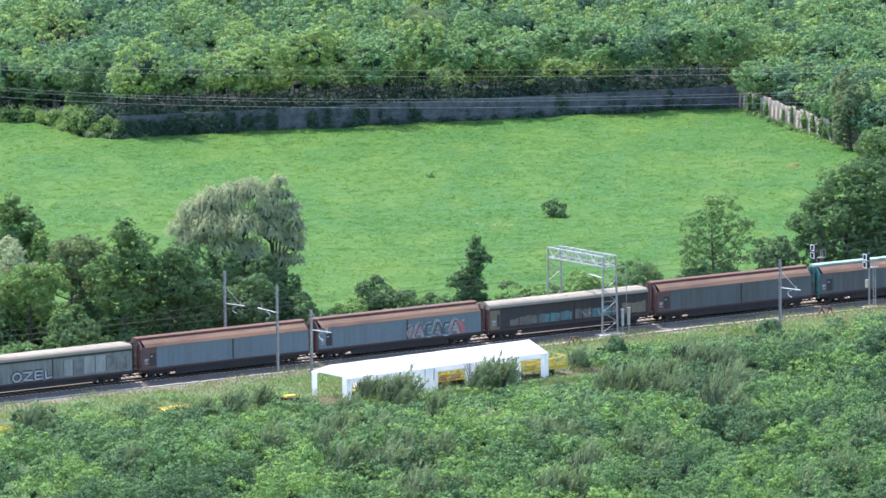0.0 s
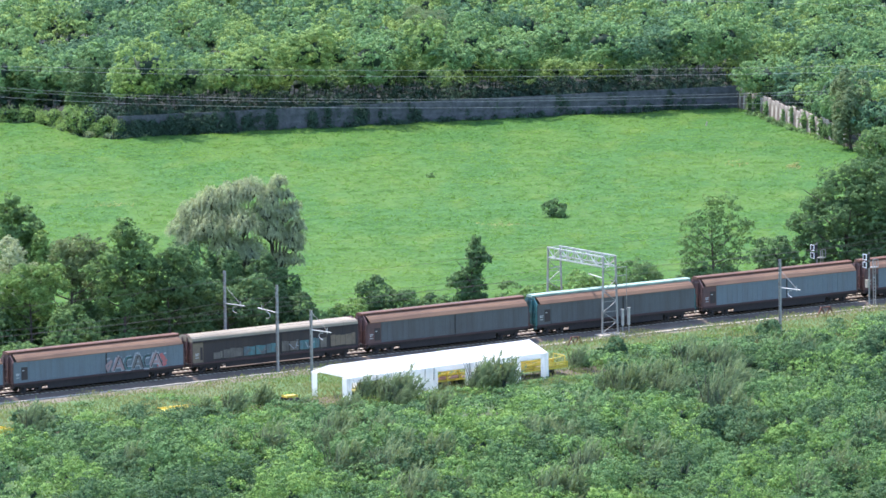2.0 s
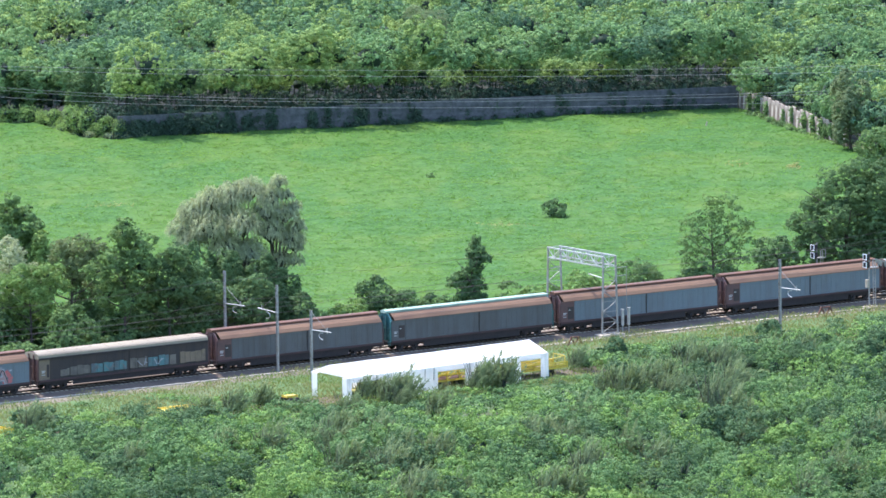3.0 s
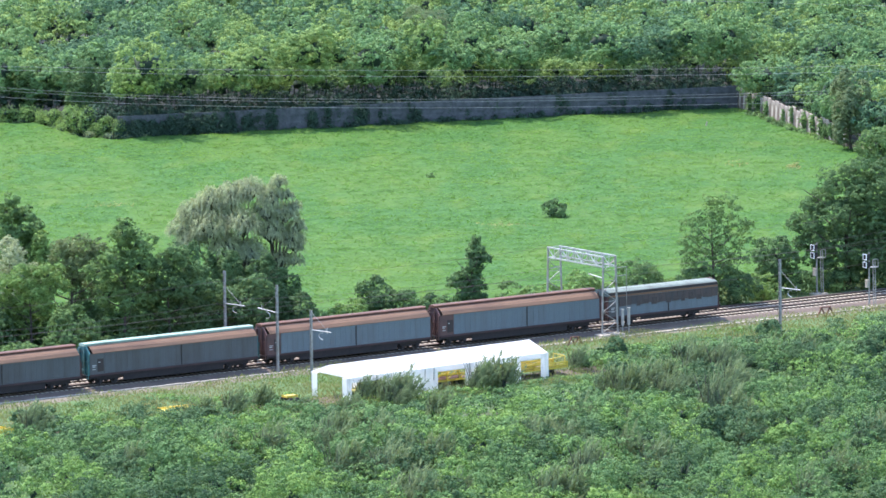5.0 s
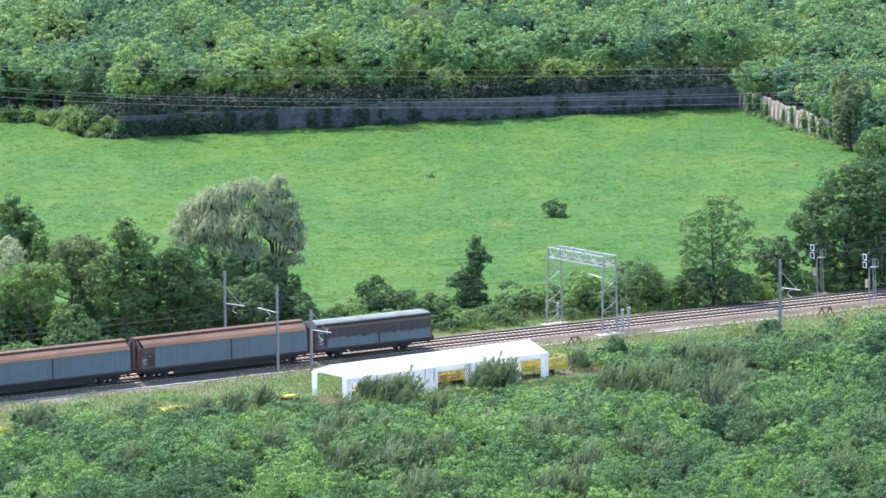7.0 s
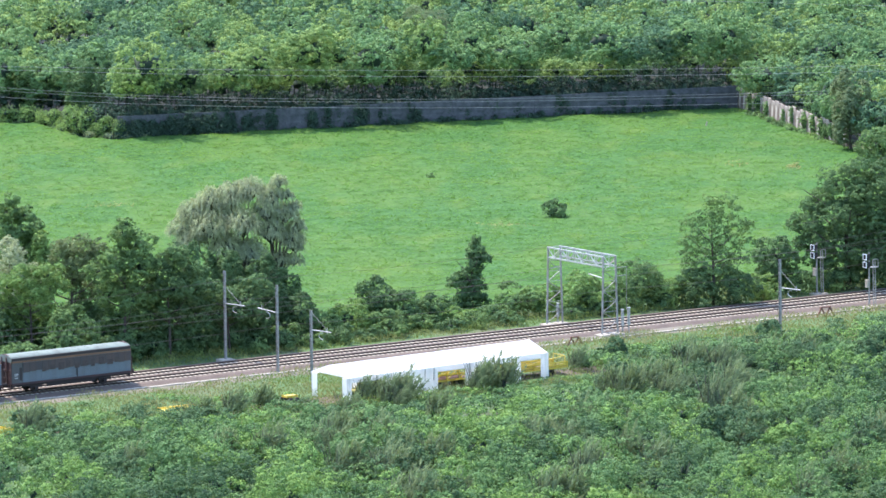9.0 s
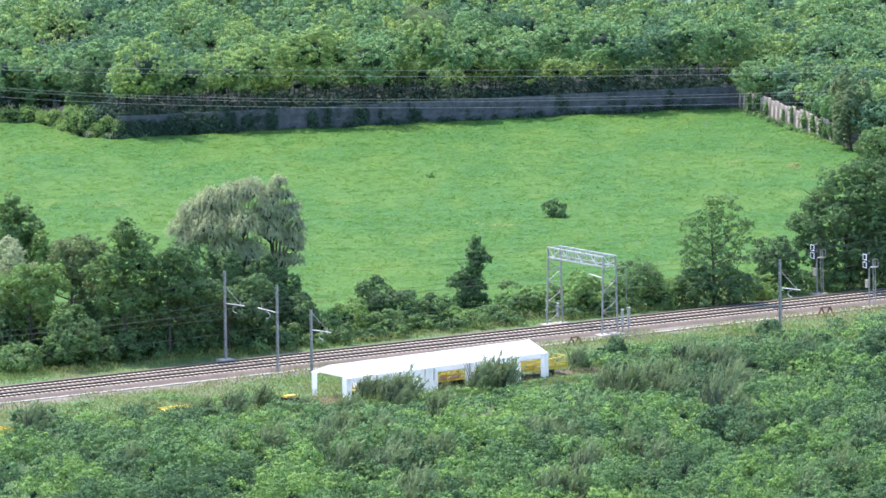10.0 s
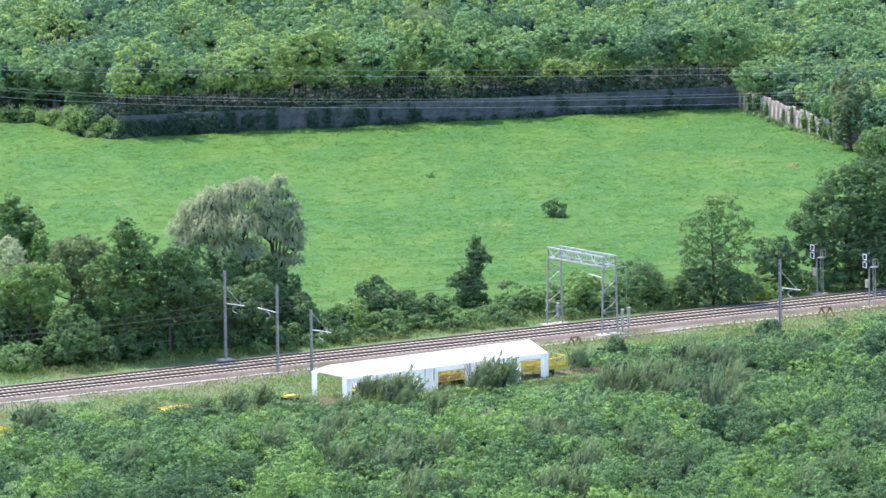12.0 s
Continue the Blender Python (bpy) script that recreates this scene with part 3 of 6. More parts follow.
C_TAN = surface("rust-dusted roof", (0.180, 0.098, 0.056), (0.110, 0.056, 0.036), 0.9, 0, 0.4, (0.4, 0.75), (0.5, 1, 1))
C_RIDGE = surface("dark red roof", (0.112, 0.044, 0.024), (0.074, 0.032, 0.020), 0.75, 0, 0.6)
C_TEAL = surface("pale mint roof", (0.26, 0.365, 0.295), (0.16, 0.225, 0.185), 0.85, 0, 0.5)
C_PALE = surface("pale aluminium roof", (0.238, 0.196, 0.134), (0.150, 0.122, 0.084), 0.7, 0.05, 0.4, (0.45, 0.75), (0.340, 0.840, 0.830))
C_GREENROOF = surface("grey-green roof", (0.150, 0.185, 0.155), (0.100, 0.115, 0.098), 0.9, 0, 0.5)
C_TEALDARK = surface("dark teal paint", (0.03, 0.13, 0.13), (0.02, 0.06, 0.06), 0.6, 0, 1)
C_TURQ = surface("turquoise spray", (0.060, 0.155, 0.155), (0.07, 0.085, 0.09), 0.7, 0, 1.2, (0.4, 0.65))
C_SPRAYGREY = surface("grey spray", (0.155, 0.148, 0.14), (0.09, 0.082, 0.075), 0.7, 0, 1.2, (0.4, 0.65))
C_SPRAYRED = surface("red spray", (0.42, 0.10, 0.09), (0.32, 0.12, 0.12), 0.7, 0, 1.5)
C_SPRAYWHITE = surface("white spray", (0.30, 0.31, 0.32), (0.19, 0.20, 0.21), 0.7, 0, 1.5)
C_UMBER = surface("umber brown paint", (0.078, 0.055, 0.047), (0.05, 0.046, 0.045), 0.85, 0, 0.6, (0.4, 0.7), (2, 1, 0.3))
C_STAIN = surface("sooty stain", (0.050, 0.038, 0.034), (0.066, 0.052, 0.046), 0.9, 0, 2.2, (0.35, 0.65))
C_MAROON = surface("grimy maroon paint", (0.060, 0.030, 0.029), (0.036, 0.025, 0.024), 0.85, 0, 0.8, (0.4, 0.7))
C_RUBBED = surface("rubbed pale paint", (0.245, 0.245, 0.225), (0.15, 0.15, 0.135), 0.75, 0, 0.9, (0.45, 0.75), (2, 1, 0.5))
C_SPRAYPINK = surface("greyish pink spray", (0.30, 0.20, 0.19), (0.20, 0.15, 0.15), 0.7, 0, 1.5)
C_SPRAYTAN = surface("greyish tan spray", (0.128, 0.112, 0.090), (0.075, 0.066, 0.056), 0.75, 0, 1.2, (0.4, 0.65))
C_OCHRE = surface("ochre panel", (0.155, 0.118, 0.078), (0.10, 0.078, 0.055), 0.8, 0, 1)


def sliding_wall(name, x0, x1, y, z0, z1, sign, material, parent, ribs):
    """A wide sliding door with pressed upright ribs; sign -1 faces the viewer."""
    bm = bmesh.new()
    box(bm, x0, x1, min(y, y - sign * 0.05), max(y, y - sign * 0.05), z0, z1)
    for k in range(ribs):
        cx = x0 + (x1 - x0) * (k + 0.5) / ribs
        w = (x1 - x0) / ribs * 0.32
        a, b = sorted((y, y + sign * 0.014))
        box(bm, cx - w, cx + w, a, b, z0 + 0.08, z1 - 0.08)
    box(bm, x0, x1, *sorted((y, y + sign * 0.06)), z1 - 0.07, z1)
    box(bm, x0, x1, *sorted((y, y + sign * 0.06)), z0, z0 + 0.07)
    return part(name, bm, material, parent)


def bogie(x, parent, base=1.8):
    b = new("bogie")
    b.parent = parent
    b.location = (x, 0, 0)
    bm = bmesh.new()
    for y in (-1.02, 1.02):
        box(bm, -base / 2 - 0.45, base / 2 + 0.45, y - 0.06, y + 0.06, 0.5, 0.82)
        for sx in (-base / 2, base / 2):
            box(bm, sx - 0.16, sx + 0.16, y - 0.12, y + 0.12, 0.32, 0.62)
    box(bm, -0.3, 0.3, -1.05, 1.05, 0.42, 0.86)
    part("bogie_frame", bm, M_UNDER, b)
    for sx in (-base / 2, base / 2):
        bm = bmesh.new()
        tube(bm, [(sx, -0.9, 0.46), (sx, 0.9, 0.46)], 0.08, 8)
        for y in (-0.75, 0.75):
            tube(bm, [(sx, y - 0.07, 0.46), (sx, y + 0.07, 0.46)], 0.46, 20)
        part("wheelset", bm, M_BLACK, b)
    return b


def wagon(label, length, axles, roof, wall, near_end, ridge, slope, frame_mat=C_BROWN):
    """A covered goods wagon. Its x runs along the track, -y faces the viewer, z from the rail head."""
    w = empty("goods_wagon", pose(0, 0, 0), label, "goods wagon", "wagons of the freight train")
    half = length / 2 - 0.62
    ye, ze, zf = 1.36, 3.28, 1.18            # half width, eaves and floor
    part("floor", box(bmesh.new(), -half, half, -1.3, 1.3, zf - 0.16, zf), M_UNDER, w)
    part("centre_sill", box(bmesh.new(), -half * 0.62, half * 0.62, -0.25, 0.25, zf - 0.38, zf - 0.16), M_UNDER, w)
    for y in (-1.22, 1.22):
        part("solebar", box(bmesh.new(), -half + 0.12, half - 0.12, y - 0.05, y + 0.05, zf - 0.42, zf - 0.16), M_UNDER, w)
        inset, deep = (4.2, 0.66) if axles == 2 else ((4.1, 0.90) if roof == "sliding" else (4.1, 0.74))
        part("skirt", box(bmesh.new(), -half + inset, half - inset, y - 0.03, y + 0.03, zf - deep, zf - 0.42), M_UNDER, w)
    for x in (-half, half - 0.12):
        part("headstock", box(bmesh.new(), x, x + 0.12, -1.3, 1.3, zf - 0.5, zf - 0.16), M_UNDER, w)
    if axles == 4:
        for x in (-half + 2.35, half - 2.35):
            bogie(x, w)
        for y in (-0.9, 0.9):
            bm = box(bmesh.new(), -1.1, 0.9, y - 0.3, y + 0.3, zf - 0.75, zf - 0.2)
            bmesh.ops.bevel(bm, geom=bm.edges[:], offset=0.05, segments=1, affect="EDGES")
            part("brake_gear", bm, M_UNDER, w)
    else:
        for x in (-half + 3.0, half - 3.0):
            bm = bmesh.new()
            tube(bm, [(x, -0.95, 0.5), (x, 0.95, 0.5)], 0.08, 8)
            for y in (-0.75, 0.75):
                tube(bm, [(x, y - 0.07, 0.5), (x, y + 0.07, 0.5)], 0.5, 20)
            part("wheelset", bm, M_BLACK, w)
            for y in (-1.1, 1.1):
                bm = bmesh.new()
                box(bm, x - 0.7, x + 0.7, y - 0.07, y + 0.07, 0.52, 0.72)
                box(bm, x - 0.18, x + 0.18, y - 0.13, y + 0.13, 0.34, 0.7)
                box(bm, x - 0.75, x - 0.62, y - 0.05, y + 0.05, 0.5, 0.8)
                box(bm, x + 0.62, x + 0.75, y - 0.05, y + 0.05, 0.5, 0.8)
                part("spring", bm, M_UNDER, w)
    for sx in (-1, 1):
        # end wall with posts and cross bars
        bm = bmesh.new()
        prism(bm, [(-1.3, zf), (1.3, zf), (1.3, ze), (0.7, 3.95), (0, 4.08), (-0.7, 3.95), (-1.3, ze)], sx * half - 0.12 * (sx > 0), sx * half + 0.12 * (sx < 0))
        xf = sx * half
        part("end_wall", bm, frame_mat, w)
        for y in (-1.24, -0.45, 0.45, 1.24):
            part("end_post", box(bmesh.new(), *sorted((xf, xf + sx * 0.12)), y - 0.07, y + 0.07, zf - 0.1, 3.25 if abs(y) > 1 else 3.75), frame_mat, w)
        for z in (1.6, 2.45):
            part("end_rail", box(bmesh.new(), *sorted((xf, xf + sx * 0.07)), -1.24, 1.24, z - 0.05, z + 0.05), frame_mat, w)
        bm = bmesh.new()
        for y in (-1.32, -0.98):
            bar(bm, (xf + sx * 0.2, y, 0.7), (xf + sx * 0.2, y, 2.6), 0.05)
        for z in (0.8, 1.15, 1.5, 1.85, 2.2):
            bar(bm, (xf + sx * 0.2, -1.32, z), (xf + sx * 0.2, -0.98, z), 0.04)
        part("ladder", bm, frame_mat, w)
        for y in (-0.875, 0.875):
            bm = bmesh.new()
            tube(bm, [(xf, y, 1.06), (xf + sx * 0.52, y, 1.06)], 0.09, 8)
            tube(bm, [(xf + sx * 0.52, y, 1.06), (xf + sx * 0.6, y, 1.06)], 0.23, 12)
            part("buffer", bm, M_UNDER, w)
    for sx in (-1, 1):
        part("coupling", bar(bmesh.new(), (sx * half, 0, 1.05), (sx * (half + 0.6), 0, 1.05), 0.12), M_BLACK, w)
    # side walls: a fixed panel at one end, two sliding walls over the rest
    x_fix = -half + (1.75 if roof == "sliding" else 1.3)
    for sign in (-1, 1):
        y = sign * ye
        bm = bmesh.new()
        box(bm, -half, x_fix - 0.03, *sorted((y - sign * 0.06, y)), zf, ze)
        part("end_panel", bm, near_end, w)
        mid = (x_fix + half) / 2
        n = 14 if axles == 4 else 9
        sliding_wall("sliding_wall", x_fix, mid - 0.05, y, zf + 0.02, ze, sign, wall, w, n)
        sliding_wall("sliding_wall", mid + 0.05, half, y, zf + 0.02, ze, sign, wall, w, n)
        bm = bmesh.new()
        box(bm, mid - 0.05, mid + 0.05, *sorted((y - sign * 0.03, y + sign * 0.05)), zf, ze)
        part("door_post", bm, M_BLACK, w)
        bm = bmesh.new()
        box(bm, -half, half, *sorted((y - sign * 0.08, y + sign * 0.05)), zf - 0.2, zf)
        part("sill", bm, C_MAROON, w)
        # signs on the fixed panel
        bm = bmesh.new()
        box(bm, -half + 0.9, x_fix - 0.1, *sorted((y, y + sign * 0.012)), zf + 0.25, ze - 0.55)
        plate = part("notice_board", bm, C_SOOT, w)
        for z, a, b in ((2.05, 0.3, 0.75), (1.9, 0.3, 0.65), (2.35, 1.0, 1.25), (1.65, 0.3, 0.7)):
            if -half + b < x_fix - 0.1:
                part("marking", box(bmesh.new(), -half + a, -half + b, *sorted((y, y + sign * 0.018)), z, z + 0.08), M_MARK, plate, "small pale painted mark")
    if roof == "sliding":
        for sign in (-1, 1):
            bm = bmesh.new()
            y1, y2 = sign * (ye + 0.05), sign * 0.5
            prism(bm, [(y1, ze), (y1, ze + 0.06), (sign * 1.15, ze + 0.36), (sign * 0.8, ze + 0.6), (y2, ze + 0.72), (y2, ze + 0.66), (sign * 0.8, ze + 0.54), (sign * 1.12, ze + 0.3)], -half + 0.35, half - 0.05)
            for k in range(1, 4):
                x = -half + 0.3 + (2 * half - 0.35) * k / 4
                bar(bm, (x, sign * 1.17, ze + 0.36), (x, sign * 0.55, ze + 0.73), 0.05, 0.03)
            part("roof_panel", bm, slope, w)
        bm = bmesh.new()
        prism(bm, [(-0.46, ze + 0.72), (-0.5, ze + 0.93), (-0.3, ze + 1.0), (0.3, ze + 1.0), (0.5, ze + 0.93), (0.46, ze + 0.72)], -half - 0.12, half + 0.12)
        part("roof_ridge", bm, ridge, w)
    else:
        prof = [(ye * math.cos(a), ze + 0.1 + 0.58 * math.sin(a) ** 0.5) for a in (math.pi * k / 12 for k in range(13))]
        bm = bmesh.new()
        prism(bm, prof + [(-ye + 0.1, ze + 0.02), (ye - 0.1, ze + 0.02)], -half - 0.05, half + 0.05)
        for k in range(1, 12):
            x = -half + 2 * half * k / 12
            for (ya, za), (yb, zb) in zip(prof, prof[1:]):
                bar(bm, (x, ya, za), (x, yb, zb), 0.05, 0.03)
        part("roof", bm, slope, w)
        for sign in (-1, 1):
            bm = bmesh.new()
            box(bm, -half, half, *sorted((sign * ye, sign * (ye + 0.09))), ze - 0.04, ze + 0.14)
            part("gutter", bm, ridge, w)
    return w, half, x_fix


def patches(w, name, rects, material, label, y=-1.36 - 0.065):
    """Sprayed or painted patches lying on the side wall: (x0, x1, z0, z1)."""
    for x0, x1, z0, z1 in rects:
        part(name, box(bmesh.new(), x0, x1, y - 0.004, y + 0.06, z0, z1), material, w, label)


def strokes(w, name, lines, width, material, label, y=-1.36 - 0.075):
    for k, (a, b) in enumerate(lines):
        d = y - 0.0006 * k
        part(name, bar(bmesh.new(), (a[0], d, a[1]), (b[0], d, b[1]), 0.02, width), material, w, label)


TRAIN = []          # wagon, its middle along the track at the start
GAPS = [-41.6, -19.85, 1.95, 23.5, 45.3, 66.9, 88.6, 110.4]
SPEED = 18.631
LONG, SHORT = 21.7, 15.5


def build_train():
    kinds = [
        ("barrel", "covered goods wagon with pale roof and graffiti on worn silver walls", C_SILVER, C_SILVER, M_BLACK, C_PALE, M_BLACK),
        ("sliding", "sliding-wall goods wagon, blue-grey walls under a rusty brown roof", C_BLUE, C_BROWN, C_RIDGE, C_TAN, C_BROWN),
        ("sliding", "sliding-wall goods wagon, blue-grey with colourful graffiti", C_BLUE, C_BLUE, C_RIDGE, C_TAN, C_BROWN),
        ("barrel", "sooty covered goods wagon with pale roof and turquoise spray", C_SOOT, C_OCHRE, M_BLACK, C_PALE, C_BROWN),
        ("sliding", "sliding-wall goods wagon, dull grey walls, rusty brown roof", C_GREY, C_BROWN, C_RIDGE, C_TAN, C_BROWN),
        ("sliding", "sliding-wall goods wagon, dark grey walls, pale teal roof ridge", C_GREY, C_GREY, C_TEAL, C_TAN, C_TEALDARK),
        ("sliding", "sliding-wall goods wagon, blue-grey walls, brown roof, rusty end", C_BLUE, C_BROWN, C_RIDGE, C_TAN, C_BROWN),
        ("sliding", "sliding-wall goods wagon, blue-grey walls, last but one", C_BLUE, C_BROWN, C_RIDGE, C_TAN, C_BROWN),
    ]
    mids = [GAPS[0] - LONG / 2] + [(a + b) / 2 for a, b in zip(GAPS, GAPS[1:])]
    for (roof, label, wall, end, ridge, slope, fm), mid in zip(kinds, mids):
        w, half, x_fix = wagon(label, LONG, 4, roof, wall, end, ridge, slope, fm)
        TRAIN.append((w, mid, half, x_fix))
    w, half, x_fix = wagon("short two-axle covered wagon, brown and blue-grey, grey-green roof", SHORT, 2, "barrel", C_BLUE, C_GREY, C_TAN, C_GREENROOF, C_BROWN)
    for y0, y1 in ((-1.39, -1.2), (1.2, 1.39)):
        part("roof_edge", box(bmesh.new(), -half, half, y0, y1, 3.43, 3.72), C_SOOT, w, "dark strip along the roof edge")
    TRAIN.append((w, GAPS[-1] + SHORT / 2, half, x_fix))


build_train()


def rand_letters(rng, x0, x1, z0, z1, n):
    """Jagged, overlapping strokes of a sprayed tag that nobody can read."""
    out = []
    step = (x1 - x0) / n
    for k in range(n):
        a = x0 + k * step
        pts = [(a + rng.uniform(0, 0.3) * step, z0 + rng.uniform(0, 0.2)), (a + step * rng.uniform(0.35, 0.6), z1 - rng.uniform(0, 0.25)), (a + step * rng.uniform(0.8, 1.05), z0 + rng.uniform(0, 0.25))]
        out += [(pts[0], pts[1]), (pts[1], pts[2]), (((pts[0][0] + pts[1][0]) / 2, (z0 + z1) / 2), ((pts[1][0] + pts[2][0]) / 2, (z0 + z1) / 2 + rng.uniform(-0.2, 0.2)))]
    return out


def letter(x, width, z0, z1, shape):
    """Strokes of one sprayed capital: shape lists corner pairs in a unit square."""
    return [((x + a * width, z0 + b * (z1 - z0)), (x + c * width, z0 + d * (z1 - z0))) for a, b, c, d in shape]


CAPITAL_O = ((0.1, 0.3, 0.1, 0.7), (0.1, 0.7, 0.35, 1), (0.35, 1, 0.7, 1), (0.7, 1, 0.9, 0.7), (0.9, 0.7, 0.9, 0.3), (0.9, 0.3, 0.65, 0), (0.65, 0, 0.3, 0), (0.3, 0, 0.1, 0.3))
CAPITAL_Z = ((0, 1, 1, 0.95), (1, 0.95, 0.05, 0.05), (0.05, 0.05, 1, 0.02))
CAPITAL_E = ((0.1, 0, 0.1, 1), (0.1, 1, 0.95, 0.95), (0.1, 0.5, 0.8, 0.5), (0.1, 0, 0.95, 0.05))
CAPITAL_L = ((0.1, 1, 0.15, 0), (0.15, 0, 0.95, 0.1))
CAPITAL_A = ((0, 0, 0.45, 1), (0.45, 1, 0.62, 1), (0.62, 1, 1, 0), (0.22, 0.36, 0.82, 0.36))
CAPITAL_C = ((0.95, 0.95, 0.25, 0.9), (0.25, 0.9, 0.05, 0.5), (0.05, 0.5, 0.2, 0.08), (0.2, 0.08, 0.95, 0.05))


def graffiti():
    rng = random.Random(11)
    w, _, half, x_fix = TRAIN[0]
    patches(w, "tag_ground", [(-4.4, -0.2, 1.3, 2.1), (0.9, 1.4, 1.35, 1.75)], C_SPRAYGREY, "grey ground of the sprayed tag", -1.36 - 0.062)
    for x, wd, shape in ((-4.3, 1.15, CAPITAL_O), (-3.0, 1.15, CAPITAL_Z), (-1.65, 1.05, CAPITAL_E), (-0.4, 0.95, CAPITAL_L)):
        strokes(w, "graffiti_outline", letter(x + 0.05, wd, 1.34, 2.2, shape), 0.42, M_BLACK, "black sprayed outline")
        strokes(w, "graffiti", letter(x + 0.05, wd, 1.36, 2.18, shape), 0.2, C_SPRAYWHITE, "pale sprayed capital", -1.36 - 0.088)
    patches(w, "pale_patch", [(2.0, 3.0, 1.35, 3.0), (4.4, 5.6, 1.4, 3.1), (5.8, 7.0, 1.4, 3.12), (-9.6, -8.4, 1.4, 2.8)], C_RUBBED, "paler rubbed panel")
    patches(w, "grey_patch", [(3.1, 4.3, 1.35, 2.9), (7.1, 8.1, 1.5, 2.95), (8.3, 9.4, 1.5, 2.8), (-6.6, -5.4, 1.4, 2.6), (9.5, 10.0, 1.4, 2.9)], C_SPRAYGREY, "grey rubbed panel")
    w, _, half, x_fix = TRAIN[2]
    y = -1.36
    halo = letter(1.6, 1.3, 1.3, 2.65, CAPITAL_A) + letter(3.0, 0.9, 1.35, 2.6, CAPITAL_C) + letter(4.0, 1.15, 1.3, 2.75, CAPITAL_A) + letter(5.2, 0.9, 1.3, 2.55, CAPITAL_C) + letter(6.1, 1.35, 1.3, 2.75, CAPITAL_A)
    strokes(w, "graffiti", halo, 0.5, C_SPRAYWHITE, "white sprayed edge of the letters", y - 0.075)
    for x, wd, shape, mat in ((1.6, 1.3, CAPITAL_A, C_SPRAYPINK), (3.0, 0.9, CAPITAL_C, C_TURQ), (4.0, 1.15, CAPITAL_A, C_SPRAYGREY), (5.2, 0.9, CAPITAL_C, C_TURQ), (6.1, 1.35, CAPITAL_A, C_SPRAYPINK)):
        lines = letter(x, wd, 1.36, 2.62, shape)
        strokes(w, "graffiti", lines, 0.3, mat, "sprayed letter", y - 0.092)
        strokes(w, "graffiti_outline", [((p[0] + 0.17, p[1]), (q[0] + 0.17, q[1])) for p, q in lines[:3]], 0.09, M_BLACK, "black sprayed outline", y - 0.106)
    strokes(w, "graffiti", [((1.0, 1.35), (1.5, 2.4)), ((0.75, 1.9), (1.5, 2.45)), ((0.95, 1.5), (0.8, 2.0))], 0.22, C_SPRAYPINK, "faded pink sprayed strokes", y - 0.08)
    strokes(w, "graffiti", [((7.3, 2.55), (8.1, 1.4)), ((7.5, 2.6), (7.95, 2.0)), ((7.0, 1.4), (8.0, 1.42)), ((7.6, 1.5), (8.2, 1.9))], 0.24, C_SPRAYRED, "dull red sprayed strokes", y - 0.082)
    strokes(w, "graffiti", [((0.9, 2.6), (1.3, 2.7)), ((4.3, 2.9), (4.9, 2.85)), ((7.8, 2.55), (8.1, 2.6))], 0.14, C_SPRAYWHITE, "small pale sprayed marks", y - 0.08)
    w, _, half, x_fix = TRAIN[3]
    def blotches(spans, material, name, label):
        for a, b, z in spans:
            x = a
            while x < b - 0.15:
                wd = min(b - x, rng.uniform(0.55, 0.95))
                patches(w, name, [(x, x + wd - 0.03, 1.36 + rng.uniform(0, 0.07), z + rng.uniform(-0.1, 0.07))], material, label)
                x += wd
    blotches(((-4.0, -2.6, 2.25), (-2.5, -1.3, 2.3), (-1.2, 0.3, 2.3), (2.9, 4.1, 2.4), (4.2, 5.4, 2.4)), C_TURQ, "turquoise_patch", "turquoise sprayed patch")
    blotches(((-7.7, -6.6, 2.1), (-6.5, -4.1, 2.3), (0.7, 1.6, 2.45), (1.7, 2.8, 2.4), (5.5, 6.3, 2.4)), C_SPRAYTAN, "grey_patch", "greyish tan sprayed panel")
    blotches(((6.8, 9.9, 2.5),), C_OCHRE, "ochre_panel", "pale ochre panel")
    strokes(w, "graffiti", rand_letters(rng, -3.9, 0.3, 1.45, 2.2, 4)[::2], 0.09, C_SPRAYGREY, "pale sprayed strokes", -1.36 - 0.085)
    strokes(w, "graffiti", rand_letters(rng, 1.2, 5.0, 1.5, 2.3, 4)[1::2], 0.08, C_SPRAYWHITE, "pale sprayed strokes", -1.36 - 0.085)
    w, _, half, x_fix = TRAIN[8]
    patches(w, "brown_panel", [(x_fix + 0.04 + 0.76 * k, x_fix + 0.78 + 0.76 * k, 2.2 + 0.06 * (k % 3), 3.2) for k in range(17) if x_fix + 0.78 + 0.76 * k < half], C_UMBER, "sooty brown upper wall")
    patches(w, "soot_stain", [(x_fix + 2.3 + 0.98 * k - 0.1 * (k % 2), x_fix + 2.72 + 0.98 * k + 0.12 * (k % 3), 2.1 + 0.14 * (k % 2), 2.6 + 0.11 * (k % 4)) for k in range(10) if x_fix + 3.2 + 0.98 * k < half], C_STAIN, "dark sooty stain", -1.36 - 0.068)


graffiti()


# ---- masts, gantry and signals ----
def mast_beam(bm, h, w=0.22):
    """A wide-flange post."""
    box(bm, -w / 2, w / 2, -0.12, -0.105, 0, h)
    box(bm, -w / 2, w / 2, 0.105, 0.12, 0, h)
    box(bm, -0.012, 0.012, -0.105, 0.105, 0, h)
    for k in range(int(h / 0.5)):
        box(bm, -w / 2, w / 2, -0.105, 0.105, 0.5 * k + 0.2, 0.5 * k + 0.3)
    return bm


